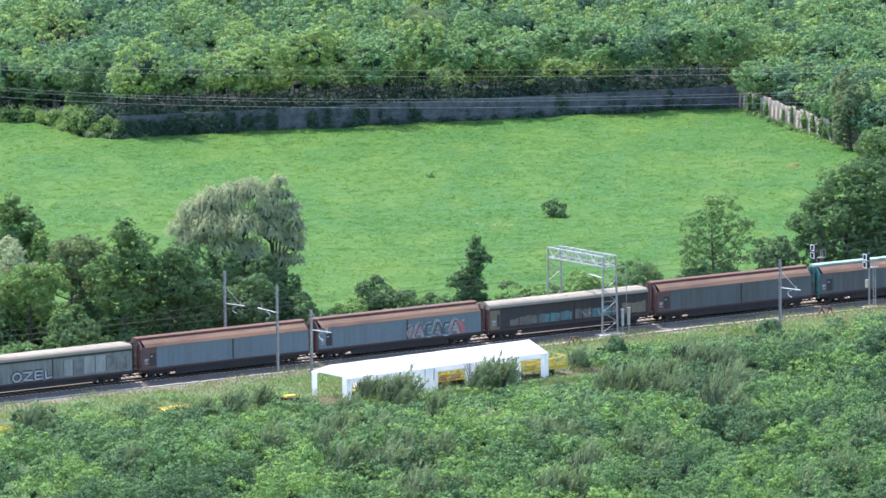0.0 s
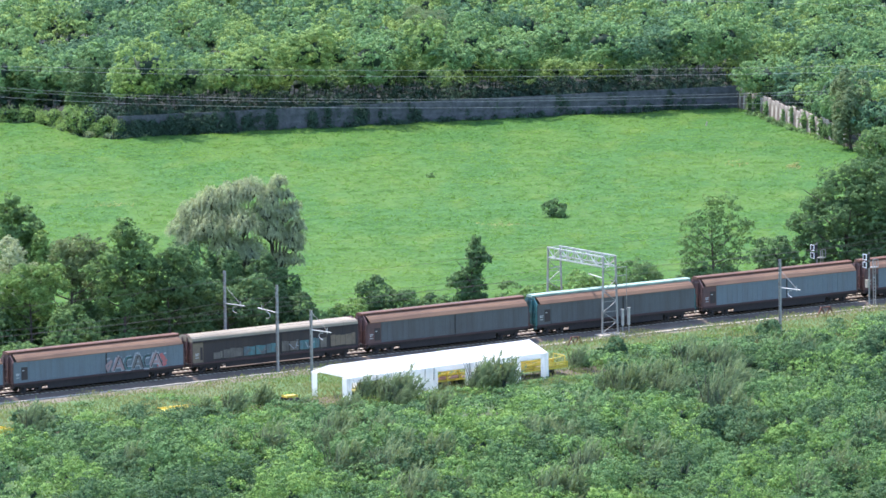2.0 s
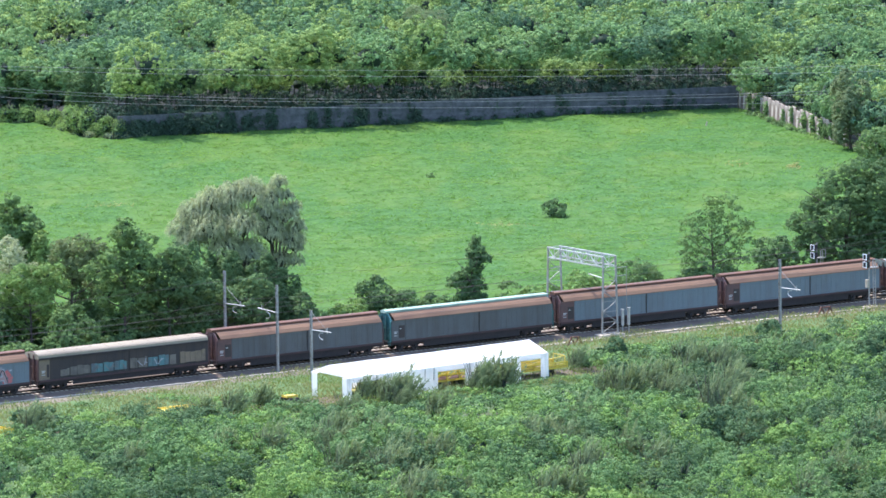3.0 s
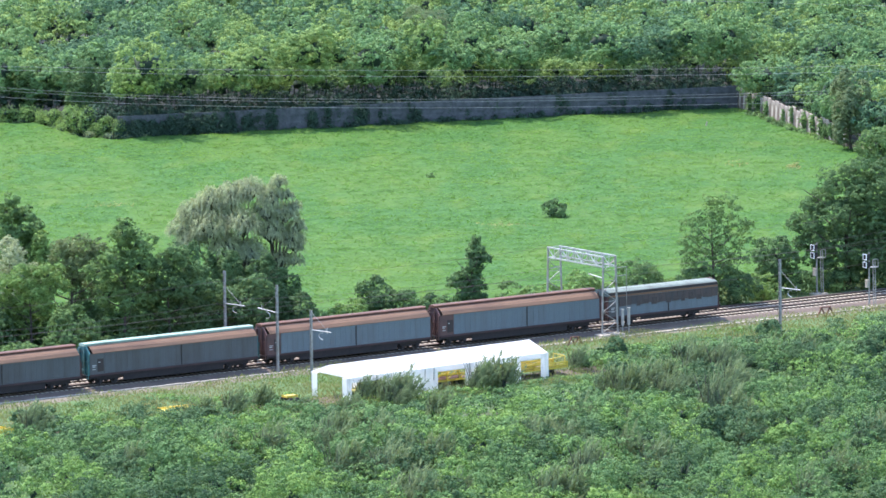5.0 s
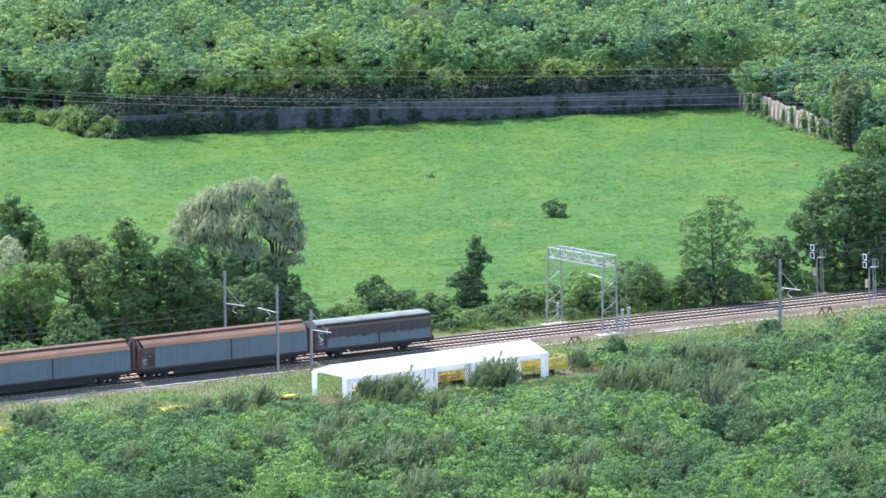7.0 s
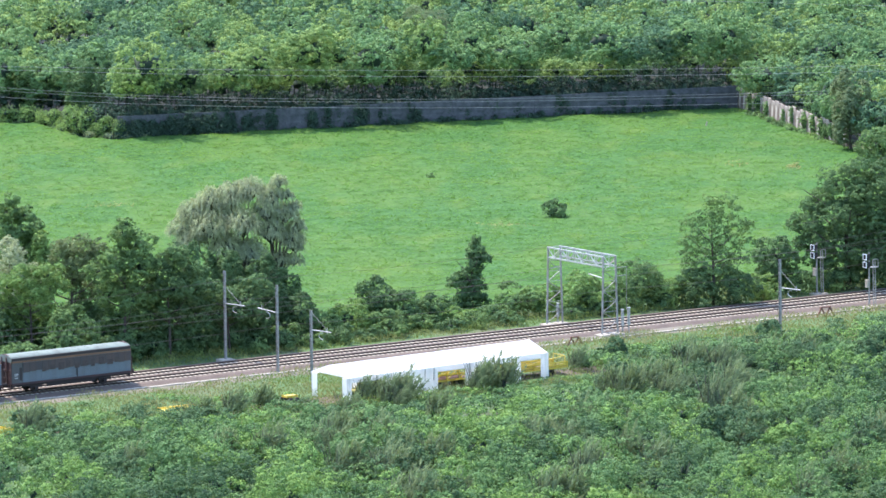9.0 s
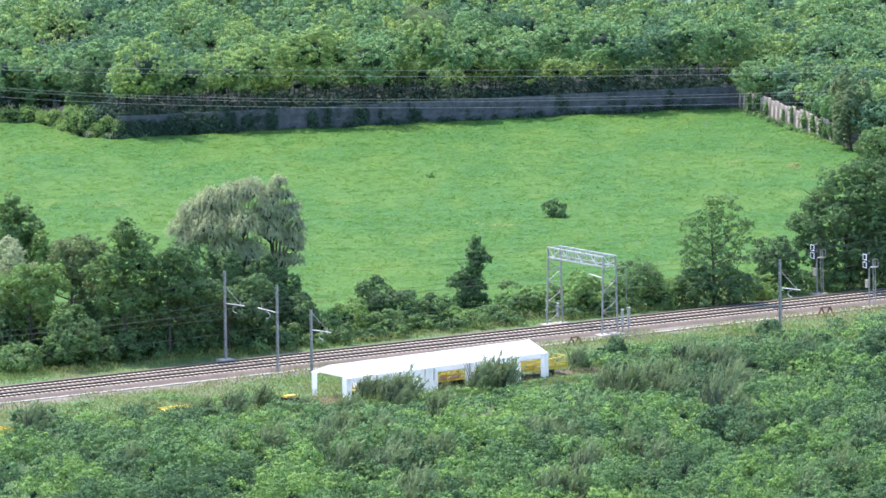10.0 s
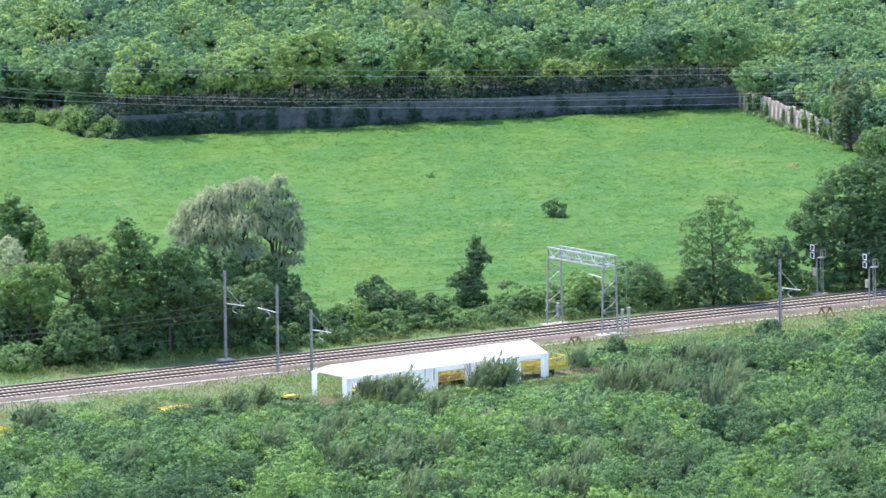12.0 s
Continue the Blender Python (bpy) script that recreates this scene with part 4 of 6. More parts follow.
def mast(s, off, h, reach, arm_z, label, foot=True, base=GROUND):
    """A catenary mast; its arm reaches over the line (reach in metres towards the viewer, negative away)."""
    t = empty("catenary_mast", on_track(s, off, base), label, "catenary mast", "masts along the line")
    part("post", mast_beam(bmesh.new(), h), M_GALVDARK, t)
    if foot:
        bm = bmesh.new()
        box(bm, -0.75, 0.75, -0.75, 0.75, -0.3, 0.28)
        bmesh.ops.bevel(bm, geom=bm.edges[:], offset=0.05, segments=1, affect="EDGES")
        part("foundation", bm, M_CONCRETE, t, "pale concrete footing")
    d = -1 if reach > 0 else 1
    r = abs(reach)
    bm = tube(bmesh.new(), [(0, 0, arm_z), (0, d * r, arm_z + 0.12)], 0.055, 8)
    part("arm", bm, M_GALV, t, "pale insulated arm")
    bm = tube(bmesh.new(), [(0, 0, arm_z + 1.9), (0, d * r * 0.8, arm_z + 0.2)], 0.018, 5)
    part("tie_rod", bm, M_GALVDARK, t)
    bm = bmesh.new()
    pts = [(0, d * (r * 0.8 - 0.75 + 0.75 * math.cos(a)), arm_z - 0.25 + 0.35 * math.sin(a) - 0.2) for a in (math.pi * (0.5 + k / 8) for k in range(9))]
    tube(bm, pts, 0.03, 6)
    part("registration_arm", bm, M_GALV, t)
    part("drop_bracket", bar(bmesh.new(), (0, d * r * 0.8, arm_z + 0.5), (0, d * r * 0.8, arm_z - 0.1), 0.05), M_GALV, t)
    return t


mast(-25.3, -3.3, 9.5, 3.7, 6.1, "grey steel catenary mast on a pale concrete footing")
mast(-25.4, 6.5, 9.1, -3.5, 6.2, "grey steel catenary mast beside the cable trough", False)
mast(-25.7, 13.1, 7.2, 3.6, 5.2, "grey steel catenary mast by the white tent", False)
mast(30.2, 18.6, 8.2, 3.6, 5.2, "grey steel catenary mast standing in the bushes", False)


def gantry():
    s, o1, o2, h = 16.45, -3.0, 7.0, 8.45
    t = empty("signal_gantry", on_track(s, 0, GROUND), "galvanised lattice gantry spanning both tracks", "gantry")
    for y, foot in ((-o1, "farther"), (-o2, "nearer")):
        for sx in (-1, 1):
            bm = bmesh.new()
            bar(bm, (sx * 1.02, y, 0), (sx * 0.78, y, h), 0.15)
            part("leg", bm, M_GALVDARK, t)
        bm = bmesh.new()
        z, flip = 0.4, 1
        while z < h - 1.3:
            w0, w1 = 1.0 - 0.027 * z, 1.0 - 0.027 * (z + 1.1)
            bar(bm, (-w0 * flip, y, z), (w1 * flip, y, z + 1.1), 0.06)
            bar(bm, (-w0, y, z), (w0, y, z), 0.045)
            z, flip = z + 1.1, -flip
        part("lattice", bm, M_GALVDARK, t)
        for sx in (-0.85, 0.85):
            bm = bmesh.new()
            box(bm, sx - 0.65, sx + 0.65, y - 0.75, y + 0.75, -0.3, 0.26)
            bmesh.ops.bevel(bm, geom=bm.edges[:], offset=0.06, segments=1, affect="EDGES")
            part("foundation", bm, M_CONCRETE, t, "pale concrete footing")
    ya, yb = -o1 + 0.1, -o2 - 0.1
    for sx in (-0.8, 0.8):
        for z in (h - 1.05, h):
            part("chord", bar(bmesh.new(), (sx, ya, z), (sx, yb, z), 0.14), M_GALV, t)
        n = 8
        for k in range(n):
            y1, y2 = ya + (yb - ya) * k / n, ya + (yb - ya) * (k + 1) / n
            z1, z2 = (h - 1.05, h) if k % 2 else (h, h - 1.05)
            part("web_bar", bar(bmesh.new(), (sx, y1, z1), (sx, y2, z2), 0.07), M_GALV, t)
            part("web_bar", bar(bmesh.new(), (sx, y1, h - 1.05), (sx, y1, h), 0.06), M_GALV, t)
    bm = bmesh.new()
    for k in range(9):
        y = ya + (yb - ya) * k / 8
        bar(bm, (-0.8, y, h - 1.05), (0.8, y, h - 1.05), 0.05)
        bar(bm, (-0.8, y, h), (0.8, y, h), 0.05)
    part("cross_bars", bm, M_GALV, t)
    part("arm", tube(bmesh.new(), [(-0.8, -o2, 6.2), (-0.8, -o2 + 2.6, 6.4)], 0.055, 8), M_GALV, t)
    part("arm", tube(bmesh.new(), [(0.8, -o1, 6.3), (-0.6, -o1 - 0.1, 6.2)], 0.05, 8), M_GALV, t)
    bm = bmesh.new()
    for z in (6.3, 7.2):
        bar(bm, (0.8, -o2, z), (2.2, -o2, z), 0.06)
    bar(bm, (2.2, -o2, 2.6), (2.2, -o2, 7.2), 0.04)
    part("side_bracket", bm, M_GALVDARK, t)
    return t


gantry()


def cabinet(s, off, h, label):
    t = empty("relay_cabinet", on_track(s, off, GROUND), label, "cabinet", "cabinets by the gantry")
    bm = bmesh.new()
    box(bm, -0.13, 0.13, -0.12, 0.12, 0.9, h)
    bmesh.ops.bevel(bm, geom=bm.edges[:], offset=0.03, segments=2, affect="EDGES")
    part("case", bm, M_GALV, t)
    part("post", bar(bmesh.new(), (0, 0, 0), (0, 0, 0.9), 0.1), M_GALVDARK, t)
    part("lid", box(bmesh.new(), -0.16, 0.16, -0.15, 0.15, h, h + 0.05), M_GALV, t)


cabinet(18.4, 6.6, 2.6, "narrow grey steel cabinet on a post")
cabinet(19.2, 6.6, 2.7, "narrow pale steel cabinet on a post")
cabinet(17.0, -3.2, 2.3, "narrow grey box within the gantry leg")


def signal(s, off, h, label):
    t = empty("railway_signal", on_track(s, off, GROUND), label, "railway signal", "signals of the line")
    part("post", tube(bmesh.new(), [(0, 0, 0), (0, 0, h)], 0.09, 10), M_GALVDARK, t)
    for k in range(2):
        z = h - 0.45 - 0.85 * k
        bm = bmesh.new()
        box(bm, -0.56, -0.12, -0.3, 0.3, z - 0.3, z + 0.3)
        head = part("signal_head", bm, M_BLACK, t, "black square signal head with white rim")
        bm = bmesh.new()
        for a, b, c, d in ((-0.315, 0.315, 0.275, 0.315), (-0.315, 0.315, -0.315, -0.275), (-0.315, -0.275, -0.275, 0.275), (0.275, 0.315, -0.275, 0.275)):
            box(bm, -0.62, -0.56, a, b, z + c, z + d)
        part("rim", bm, M_WHITE, head)
    part("plate", box(bmesh.new(), -0.4, -0.14, -0.2, 0.2, h * 0.38, h * 0.38 + 0.85), M_CONCRETE, t, "pale identification plate")
    bm = bmesh.new()
    for y in (-0.2, 0.2):
        bar(bm, (0.75, y, 0), (0.65, y, h - 0.9), 0.07)
    for k in range(int((h - 1.2) / 0.33)):
        bar(bm, (0.72, -0.2, 0.3 + 0.33 * k), (0.72, 0.2, 0.3 + 0.33 * k), 0.05)
    part("ladder", bm, M_GALVDARK, t)
    bm = box(bmesh.new(), 0.1, 1.0, -0.35, 0.35, h - 1.65, h - 1.6)
    for x in (0.95, 0.3):
        bar(bm, (x, -0.33, h - 1.6), (x, -0.33, h - 0.75), 0.05)
    bar(bm, (0.3, -0.33, h - 0.75), (0.95, -0.33, h - 0.75), 0.05)
    part("platform", bm, M_GALVDARK, t)
    bm = bmesh.new()
    box(bm, -0.6, 1.1, -0.6, 0.6, -0.3, 0.25)
    bmesh.ops.bevel(bm, geom=bm.edges[:], offset=0.05, segments=1, affect="EDGES")
    part("foundation", bm, M_CONCRETE, t)


signal(51.95, -3.8, 5.75, "two-head railway signal with ladder, behind the tracks")
signal(50.2, 7.9, 6.1, "two-head railway signal with ladder, beside the cable trough")


def trestle(s, off, size, label, n=2):
    """Crossed rusty rail ends, like an old buffer stop."""
    t = empty("buffer_stop", on_track(s, off, GROUND), label, "buffer stop", "rusty trestles")
    for k in range(n):
        x = (k - (n - 1) / 2) * size
        part("brace", bar(bmesh.new(), (x - size * 0.5, 0, 0), (x + 0.05, 0, size * 0.95), 0.13), M_RUST, t)
        part("brace", bar(bmesh.new(), (x + size * 0.55, 0, 0), (x - 0.05, 0, size * 0.95), 0.13), M_RUST, t)
    part("beam", bar(bmesh.new(), (-size * 0.6, 0.1, size * 0.9), (size * 0.6, 0.1, size * 0.9), 0.12), M_RUST, t)


trestle(42.8, 9.9, 1.15, "rusty brown crossed rail trestle on the gravel")
trestle(9.8, 9.9, 0.9, "small rusty brown trestle beside the line")


def wires():
    def sag(name, s0, s1, off, z, dip, r, label, mat=M_WIRE):
        pts = []
        for k in range(13):
            f = k / 12
            p = track(s0 + (s1 - s0) * f, off, z - dip * 4 * f * (1 - f))
            pts.append(p)
        tagged(part(name, tube(bmesh.new(), pts, r, 5), mat), label, "overhead wire", "overhead wires", "structure")
    spans = [(-110.0, -68.0), (-68.0, -25.3), (-25.3, 16.4), (16.4, 58.0), (58.0, 100.0)]
    for off in (0.0, SPACING):
        for a, b in spans:
            sag("contact_wire", a, b, off, 5.4, 0.02, 0.012, "thin copper contact wire over the track")
            sag("messenger_wire", a, b, off, 6.6, 0.7, 0.012, "thin sagging messenger wire over the track")
    for a, b in spans:
        sag("feeder_wire", a, b, -3.3, 8.2, 0.5, 0.012, "thin feeder wire along the masts")
        sag("earth_wire", a, b, 6.6, 4.6, 0.4, 0.012, "thin earth wire along the masts")


wires()


# ---- white tent and what stands in it ----
def tent():
    s0, s1, o0, o1 = -31.4, -6.65, 21.6, 27.8
    L, W = s1 - s0, o1 - o0
    t = empty("marquee", on_track((s0 + s1) / 2, (o0 + o1) / 2, GROUND + 0.05) @ pose(0, 0, 0, 0, -0.7, 0), "long white marquee tent, sides partly rolled up, among bushes", "marquee tent")
    he, hr = 2.6, 3.55
    hl, hw = L / 2, W / 2
    bays = 5
    # roof: two slopes and hipped left end, in cloth with thickness
    bm = bmesh.new()
    top, low = [], []
    for k in range(bays * 4 + 1):
        x = -hl + L * k / (bays * 4)
        dip = 0.05 * abs(math.sin(math.pi * k / 4))
        sec = [(-hw, he), (-hw * 0.66, he + (hr - he) * 0.33 - dip), (-hw * 0.33, he + (hr - he) * 0.68 - dip), (0, hr - dip * 0.4), (hw * 0.33, he + (hr - he) * 0.68 - dip), (hw * 0.66, he + (hr - he) * 0.33 - dip), (hw, he)]
        top.append([bm.verts.new((x, y, z)) for y, z in sec])
        low.append([bm.verts.new((x, y, z - 0.03)) for y, z in sec])
    for a, b, c, d in zip(top, top[1:], low, low[1:]):
        for i in range(6):
            bm.faces.new((a[i], b[i], b[i + 1], a[i + 1]))
            bm.faces.new((c[i + 1], d[i + 1], d[i], c[i]))
        bm.faces.new((a[0], c[0], d[0], b[0]))
        bm.faces.new((b[6], d[6], c[6], a[6]))
    bmesh.ops.recalc_face_normals(bm, faces=bm.faces)
    part("roof", bm, M_TENT, t)
    for sx in (-1, 1):
        bm = prism(bmesh.new(), [(-hw, he), (hw, he), (0, hr)], sx * hl - 0.015, sx * hl + 0.015)
        part("gable", bm, M_TENT, t)
    for sy in (-1, 1):
        drop = 0.28 if sy > 0 else 0.48
        part("valance", box(bmesh.new(), -hl, hl, sy * hw - 0.02, sy * hw + 0.02, he - drop, he), M_TENT, t)
        for k in range(bays + 1):
            x = -hl + L * k / bays
            part("leg", box(bmesh.new(), x - 0.05, x + 0.05, sy * hw - 0.05, sy * hw + 0.05, -0.25, he), M_GALV, t)
            if sy < 0:
                continue
            # cloth gathered round the legs
            w0 = 0.5
            xa = x - (w0 if k else 0)
            xb = x + (w0 if k < bays else 0)
            bm = folded_cloth(bmesh.new(), xa, xb, sy * (hw + 0.04), sy, -0.2, he - 0.05, 4, 0.09)
            part("curtain", bm, M_TENT, t, "gathered white side curtain")
    for sx in (-1, 1):
        for a, b in ((-hw, -hw + 0.75), (hw - 0.95, hw)):
            bm = folded_cloth(bmesh.new(), a, b, 0, 1, -0.2, he - 0.03, 3, 0.07)
            bmesh.ops.transform(bm, matrix=pose(sx * (hl + 0.03), 0, 0, 0, 0, 90), verts=bm.verts)
            part("end_curtain", bm, M_TENT, t, "gathered white end curtain")
    # front side: hanging wall cloths with openings between them, and straps that hold the rolled-up cloth
    for a, b in ((-0.12, 0.55), (4.2, 5.3), (7.95, 11.1), (14.5, 15.6), (20.6, 21.4), (23.9, L + 0.12)):
        bm = folded_cloth(bmesh.new(), -hl + a, -hl + b, -hw - 0.05, -1, -0.2, he - 0.04, max(2, int((b - a) * 2.2)), 0.05)
        part("side_wall", bm, M_TENT, t, "hanging white side cloth")
    for a, b in ((0.55, 4.2), (5.3, 7.95), (11.1, 14.5), (15.6, 20.6), (21.4, 23.9)):
        bm = tube(bmesh.new(), [(-hl + a, -hw - 0.06, he - 0.5), ((a + b) / 2 - hl, -hw - 0.06, he - 0.53), (-hl + b, -hw - 0.06, he - 0.5)], 0.07, 8)
        part("rolled_cloth", bm, M_TENT, t, "rolled-up white cloth")
    for a in (4.65, 9.5, 10.6, 15.0, 20.75):
        bm = bmesh.new()
        bar(bm, (-hl + a, -hw - 0.13, he - 0.12), (-hl + a - 0.08, -hw - 0.15, he - 1.35), 0.07, 0.03)
        part("strap", bm, M_GALVDARK, t, "dark strap")
    return t


tent()


def rail_trolley(s, off, length, label, h=1.5, rails=True, hw=1.2, deck=0.7):
    """Low yellow works vehicle: deck, side boards or braced sides, wheels and a handrail."""
    t = empty("works_wagon", on_track(s, off, GROUND + 0.04), label, "works wagon", "yellow works wagons")
    hl = length / 2
    bm = bmesh.new()
    n = max(2, int(length / 1.2))
    box(bm, -hl, hl, -hw, hw, deck, deck + 0.2)
    part("deck", bm, M_YELLOW if not rails else M_RUST, t)
    for sy in (-1, 1):
        bm = bmesh.new()
        if rails:
            for z in (deck + 0.1, (deck + h) / 2 + 0.05, h):
                box(bm, -hl, hl, sy * hw - 0.04, sy * hw + 0.04, z - 0.13, z + 0.07)
            for k in range(n):
                xa, xb = -hl + length * k / n, -hl + length * (k + 1) / n
                bar(bm, (xa, sy * hw, deck + 0.1), (xb, sy * hw, h), 0.09)
        else:
            box(bm, -hl, hl, sy * hw - 0.04, sy * hw + 0.04, deck + 0.2, h)
        for k in range(n + 1):
            x = -hl + length * k / n
            box(bm, x - 0.06, x + 0.06, *sorted((sy * (hw + 0.045), sy * (hw + 0.12))), deck, h + 0.05)
        part("side_board", bm, M_YELLOW, t)
    for x in (-hl * 0.6, hl * 0.6):
        bm = bmesh.new()
        tube(bm, [(x, -0.85, 0.36), (x, 0.85, 0.36)], 0.07, 8)
        for y in (-0.75, 0.75):
            tube(bm, [(x, y - 0.06, 0.36), (x, y + 0.06, 0.36)], 0.36, 16)
        part("wheelset", bm, M_BLACK, t)
    if not rails:
        return t
    bm = bmesh.new()
    for sx in (-1, 1):
        for y in (-1.0, 1.0):
            bar(bm, (sx * (hl - 0.1), y, 0.9), (sx * (hl - 0.1), y, h + 0.6), 0.06)
        bar(bm, (sx * (hl - 0.1), -1.0, h + 0.6), (sx * (hl - 0.1), 1.0, h + 0.6), 0.06)
    bar(bm, (-hl + 0.1, -1.0, 0.95), (hl - 0.1, -1.0, h + 0.6), 0.07)
    part("handrail", bm, M_YELLOW, t)
    return t


SIDING = 25.1
rail_trolley(-27.2, SIDING, 3.6, "low yellow works wagon under the white tent", 0.72, False, 0.8, 0.45)
rail_trolley(-17.4, SIDING, 4.6, "yellow works wagon with braced side under the tent", 1.95)
rail_trolley(-7.2, SIDING, 8.2, "yellow works wagon standing half out of the tent", 1.3)
rail_trolley(-36.6, SIDING, 1.2, "yellow works trolley half hidden in the bushes", 0.9, False, 0.35)
rail_trolley(-49.8, SIDING, 4.4, "yellow works trolley overgrown by bushes", 1.05, False, 0.6)
rail_trolley(-72.5, SIDING + 1.5, 3.0, "yellow works trolley deep in the bushes", 1.3, False, 0.7)

bm = ribbon(bmesh.new(), [(SIDING - 2.0, GROUND - 0.05), (SIDING - 1.6, GROUND + 0.04), (SIDING + 1.6, GROUND + 0.04), (SIDING + 2.0, GROUND - 0.05)], -110, 60, 5)
tagged(part("siding_bed", bm, M_BALLAST), "weedy gravel of the works siding", "gravel", kind="structure")

# ---- boundary wall ----
def panel_wall(name, a, b, h, width, label, seed, uneven=0.05, material=None):
    """A wall of upright cast slabs between posts; each slab leans and sinks a little."""
    rng = random.Random(seed)
    d = b - a
    n = max(1, round(d.length / width))
    ang = math.degrees(math.atan2(d.y, d.x))
    t = empty(name, pose(a.x, a.y, GROUND, 0, 0, ang), label, "boundary wall", kind="structure")
    w = d.length / n
    mesh = bmesh.new()
    box(mesh, 0.008, w - 0.008, -0.07, 0.07, -0.4, h)
    bmesh.ops.bevel(mesh, geom=mesh.edges[:], offset=0.02, segments=1, affect="EDGES")
    first = part("slab", mesh, material or M_WALL, t)
    mesh = bmesh.new()
    box(mesh, w - 0.08, w + 0.08, 0.075, 0.2, -0.4, h - 0.1)
    post = part("post", mesh, material or M_WALL, t)
    for k in range(n):
        for src in (first, post):
            ob = src if k == 0 else src.copy()
            if k:
                scene.collection.objects.link(ob)
            ob.parent = t
            ob.location = (k * w, rng.uniform(-0.003, 0.003), rng.uniform(-uneven, uneven * 0.5))
            ob.rotation_euler = (radians(rng.uniform(-0.15, 0.15)), 0, 0)
    return t


panel_wall("wall_north", WALL_A, WALL_B + Vector((0.1, 0.05, 0)), 3.05, 5.6, "long weathered concrete wall with tree shade in its grey", 1, 0.02)
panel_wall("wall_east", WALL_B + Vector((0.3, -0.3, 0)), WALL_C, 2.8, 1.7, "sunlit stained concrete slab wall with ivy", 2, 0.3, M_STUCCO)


# ---- woods behind the wall ----
def fence_line(x):
    """Where the woods begin, for each x."""
    a = WALL_A.y + (x - WALL_A.x) * (WALL_B.y - WALL_A.y) / (WALL_B.x - WALL_A.x)
    b = WALL_B.y + (x - WALL_B.x) * (WALL_C.y - WALL_B.y) / (WALL_C.x - WALL_B.x)
    return np.where(x < -44, 1063.0, np.where(x < WALL_B.x, a, np.where(x < 53, b, 1016.0)))


def woods():
    rng = np.random.default_rng(21)
    gx, gy = np.meshgrid(np.arange(-92, 93, 4.3), np.arange(1016, 1190, 4.1))
    x = gx.ravel() + rng.uniform(-1.5, 1.5, gx.size)
    y = gy.ravel() + rng.uniform(-1.5, 1.5, gx.size)
    fence = fence_line(x)
    keep = y > fence + np.where(x > WALL_B.x, 4.2, 2.0)
    x, y, fence = x[keep], y[keep], fence[keep]
    tall = lattice_noise(x, y, 13, 8)
    h = 3.6 + 3.2 * tall + 4.8 * rng.random(len(x)) ** 1.4
    deep = y - fence
    h = np.where(deep < 7, np.maximum(h, 6.3), h)
    r = rng.uniform(1.7, 3.6, len(x))
    kinds = {}
    shade = lattice_noise(x, y, 9, 15) + rng.uniform(-0.35, 0.35, len(x))

    def put(tone, made, px, py):
        dest = kinds.setdefault(tone, ([], [], []))
        at = np.array([px, py, GROUND])
        dest[0].append(made[0] + at)
        dest[1].append(made[1])
        dest[2].append(made[2] + at)

    for i in range(len(x)):
        front = y[i] < 1156 and abs(x[i]) < 61
        tone = "far" if not front else ("light" if shade[i] > 0.66 else ("dark" if shade[i] < 0.3 else "mid"))
        if front and deep[i] < 7:
            # the wood's edge: crowns that lean out over the wall and leave a dark hollow below
            tone = "mid" if tone == "light" and 0 < x[i] < WALL_B.x else tone
            east = x[i] > WALL_B.x or x[i] < WALL_A.x - 3
            high = 1.2 if x[i] > -8 else 0.3
            made = leafy(rng, h[i] + (0 if east else 3.0 + high), r[i] + 1.3, 2.2 if x[i] > WALL_B.x else (3.0 if east else 4.7 + 1.3 * high), 4400, -0.9, 18, 0.36, None, 0.36)
            put(tone, made, x[i], y[i] - (2.2 if not east and deep[i] < 5.2 else 0))
        elif front and deep[i] < 13:
            put(tone, leafy(rng, h[i] + 1.2, r[i] + 0.5, 0.6 if x[i] > WALL_B.x else 3.4, 2200, -0.6, 15, 0.36, None, 0.34), x[i], y[i])
        elif front:
            put(tone, leafy(rng, h[i], r[i] + 0.35, h[i] * 0.2, 1150, 0.0, 9, 0.37), x[i], y[i])
        else:
            put(tone, leafy(rng, h[i], r[i] + 0.5, h[i] * 0.3, 32, 0.0, 6), x[i], y[i])
    # undergrowth at the wood's edge, rising behind the wall; its leaf colour holds the hollow's shade
    for k in range(300):
        ux = -60 + (k % 100) * 1.2 + rng.uniform(-0.4, 0.4)
        uf = float(fence_line(np.array([ux]))[0])
        east = ux > WALL_B.x
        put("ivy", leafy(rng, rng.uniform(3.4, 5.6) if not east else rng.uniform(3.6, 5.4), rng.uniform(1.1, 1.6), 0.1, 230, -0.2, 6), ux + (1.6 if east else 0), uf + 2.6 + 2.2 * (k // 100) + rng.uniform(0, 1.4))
    for tone, size, mat, label in (("mid", 0.28, L_FOREST, "dense sunlit deciduous woods behind the wall"), ("light", 0.28, L_FOREST_LIGHT, "lighter yellowish trees among the woods"),
                                   ("dark", 0.28, L_FOREST_DARK, "darker bluish trees among the woods"), ("ivy", 0.24, L_SHADEGROWTH, "undergrowth at the edge of the woods, shade in its colour"), ("far", 0.95, L_FOREST, "woods stretching away behind")):
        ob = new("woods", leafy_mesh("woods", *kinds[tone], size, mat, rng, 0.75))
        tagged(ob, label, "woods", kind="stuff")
    V, F = [], []
    for i in range(len(x)):
        k = len(V)
        for z, q in ((GROUND - 0.1, 0.09), (GROUND + h[i] * 0.6, 0.04)):
            for a in range(4):
                V.append((x[i] + q * math.cos(a * 1.571), y[i] + q * math.sin(a * 1.571), z))
        F += [(k + a, k + (a + 1) % 4, k + 4 + (a + 1) % 4, k + 4 + a) for a in range(4)]
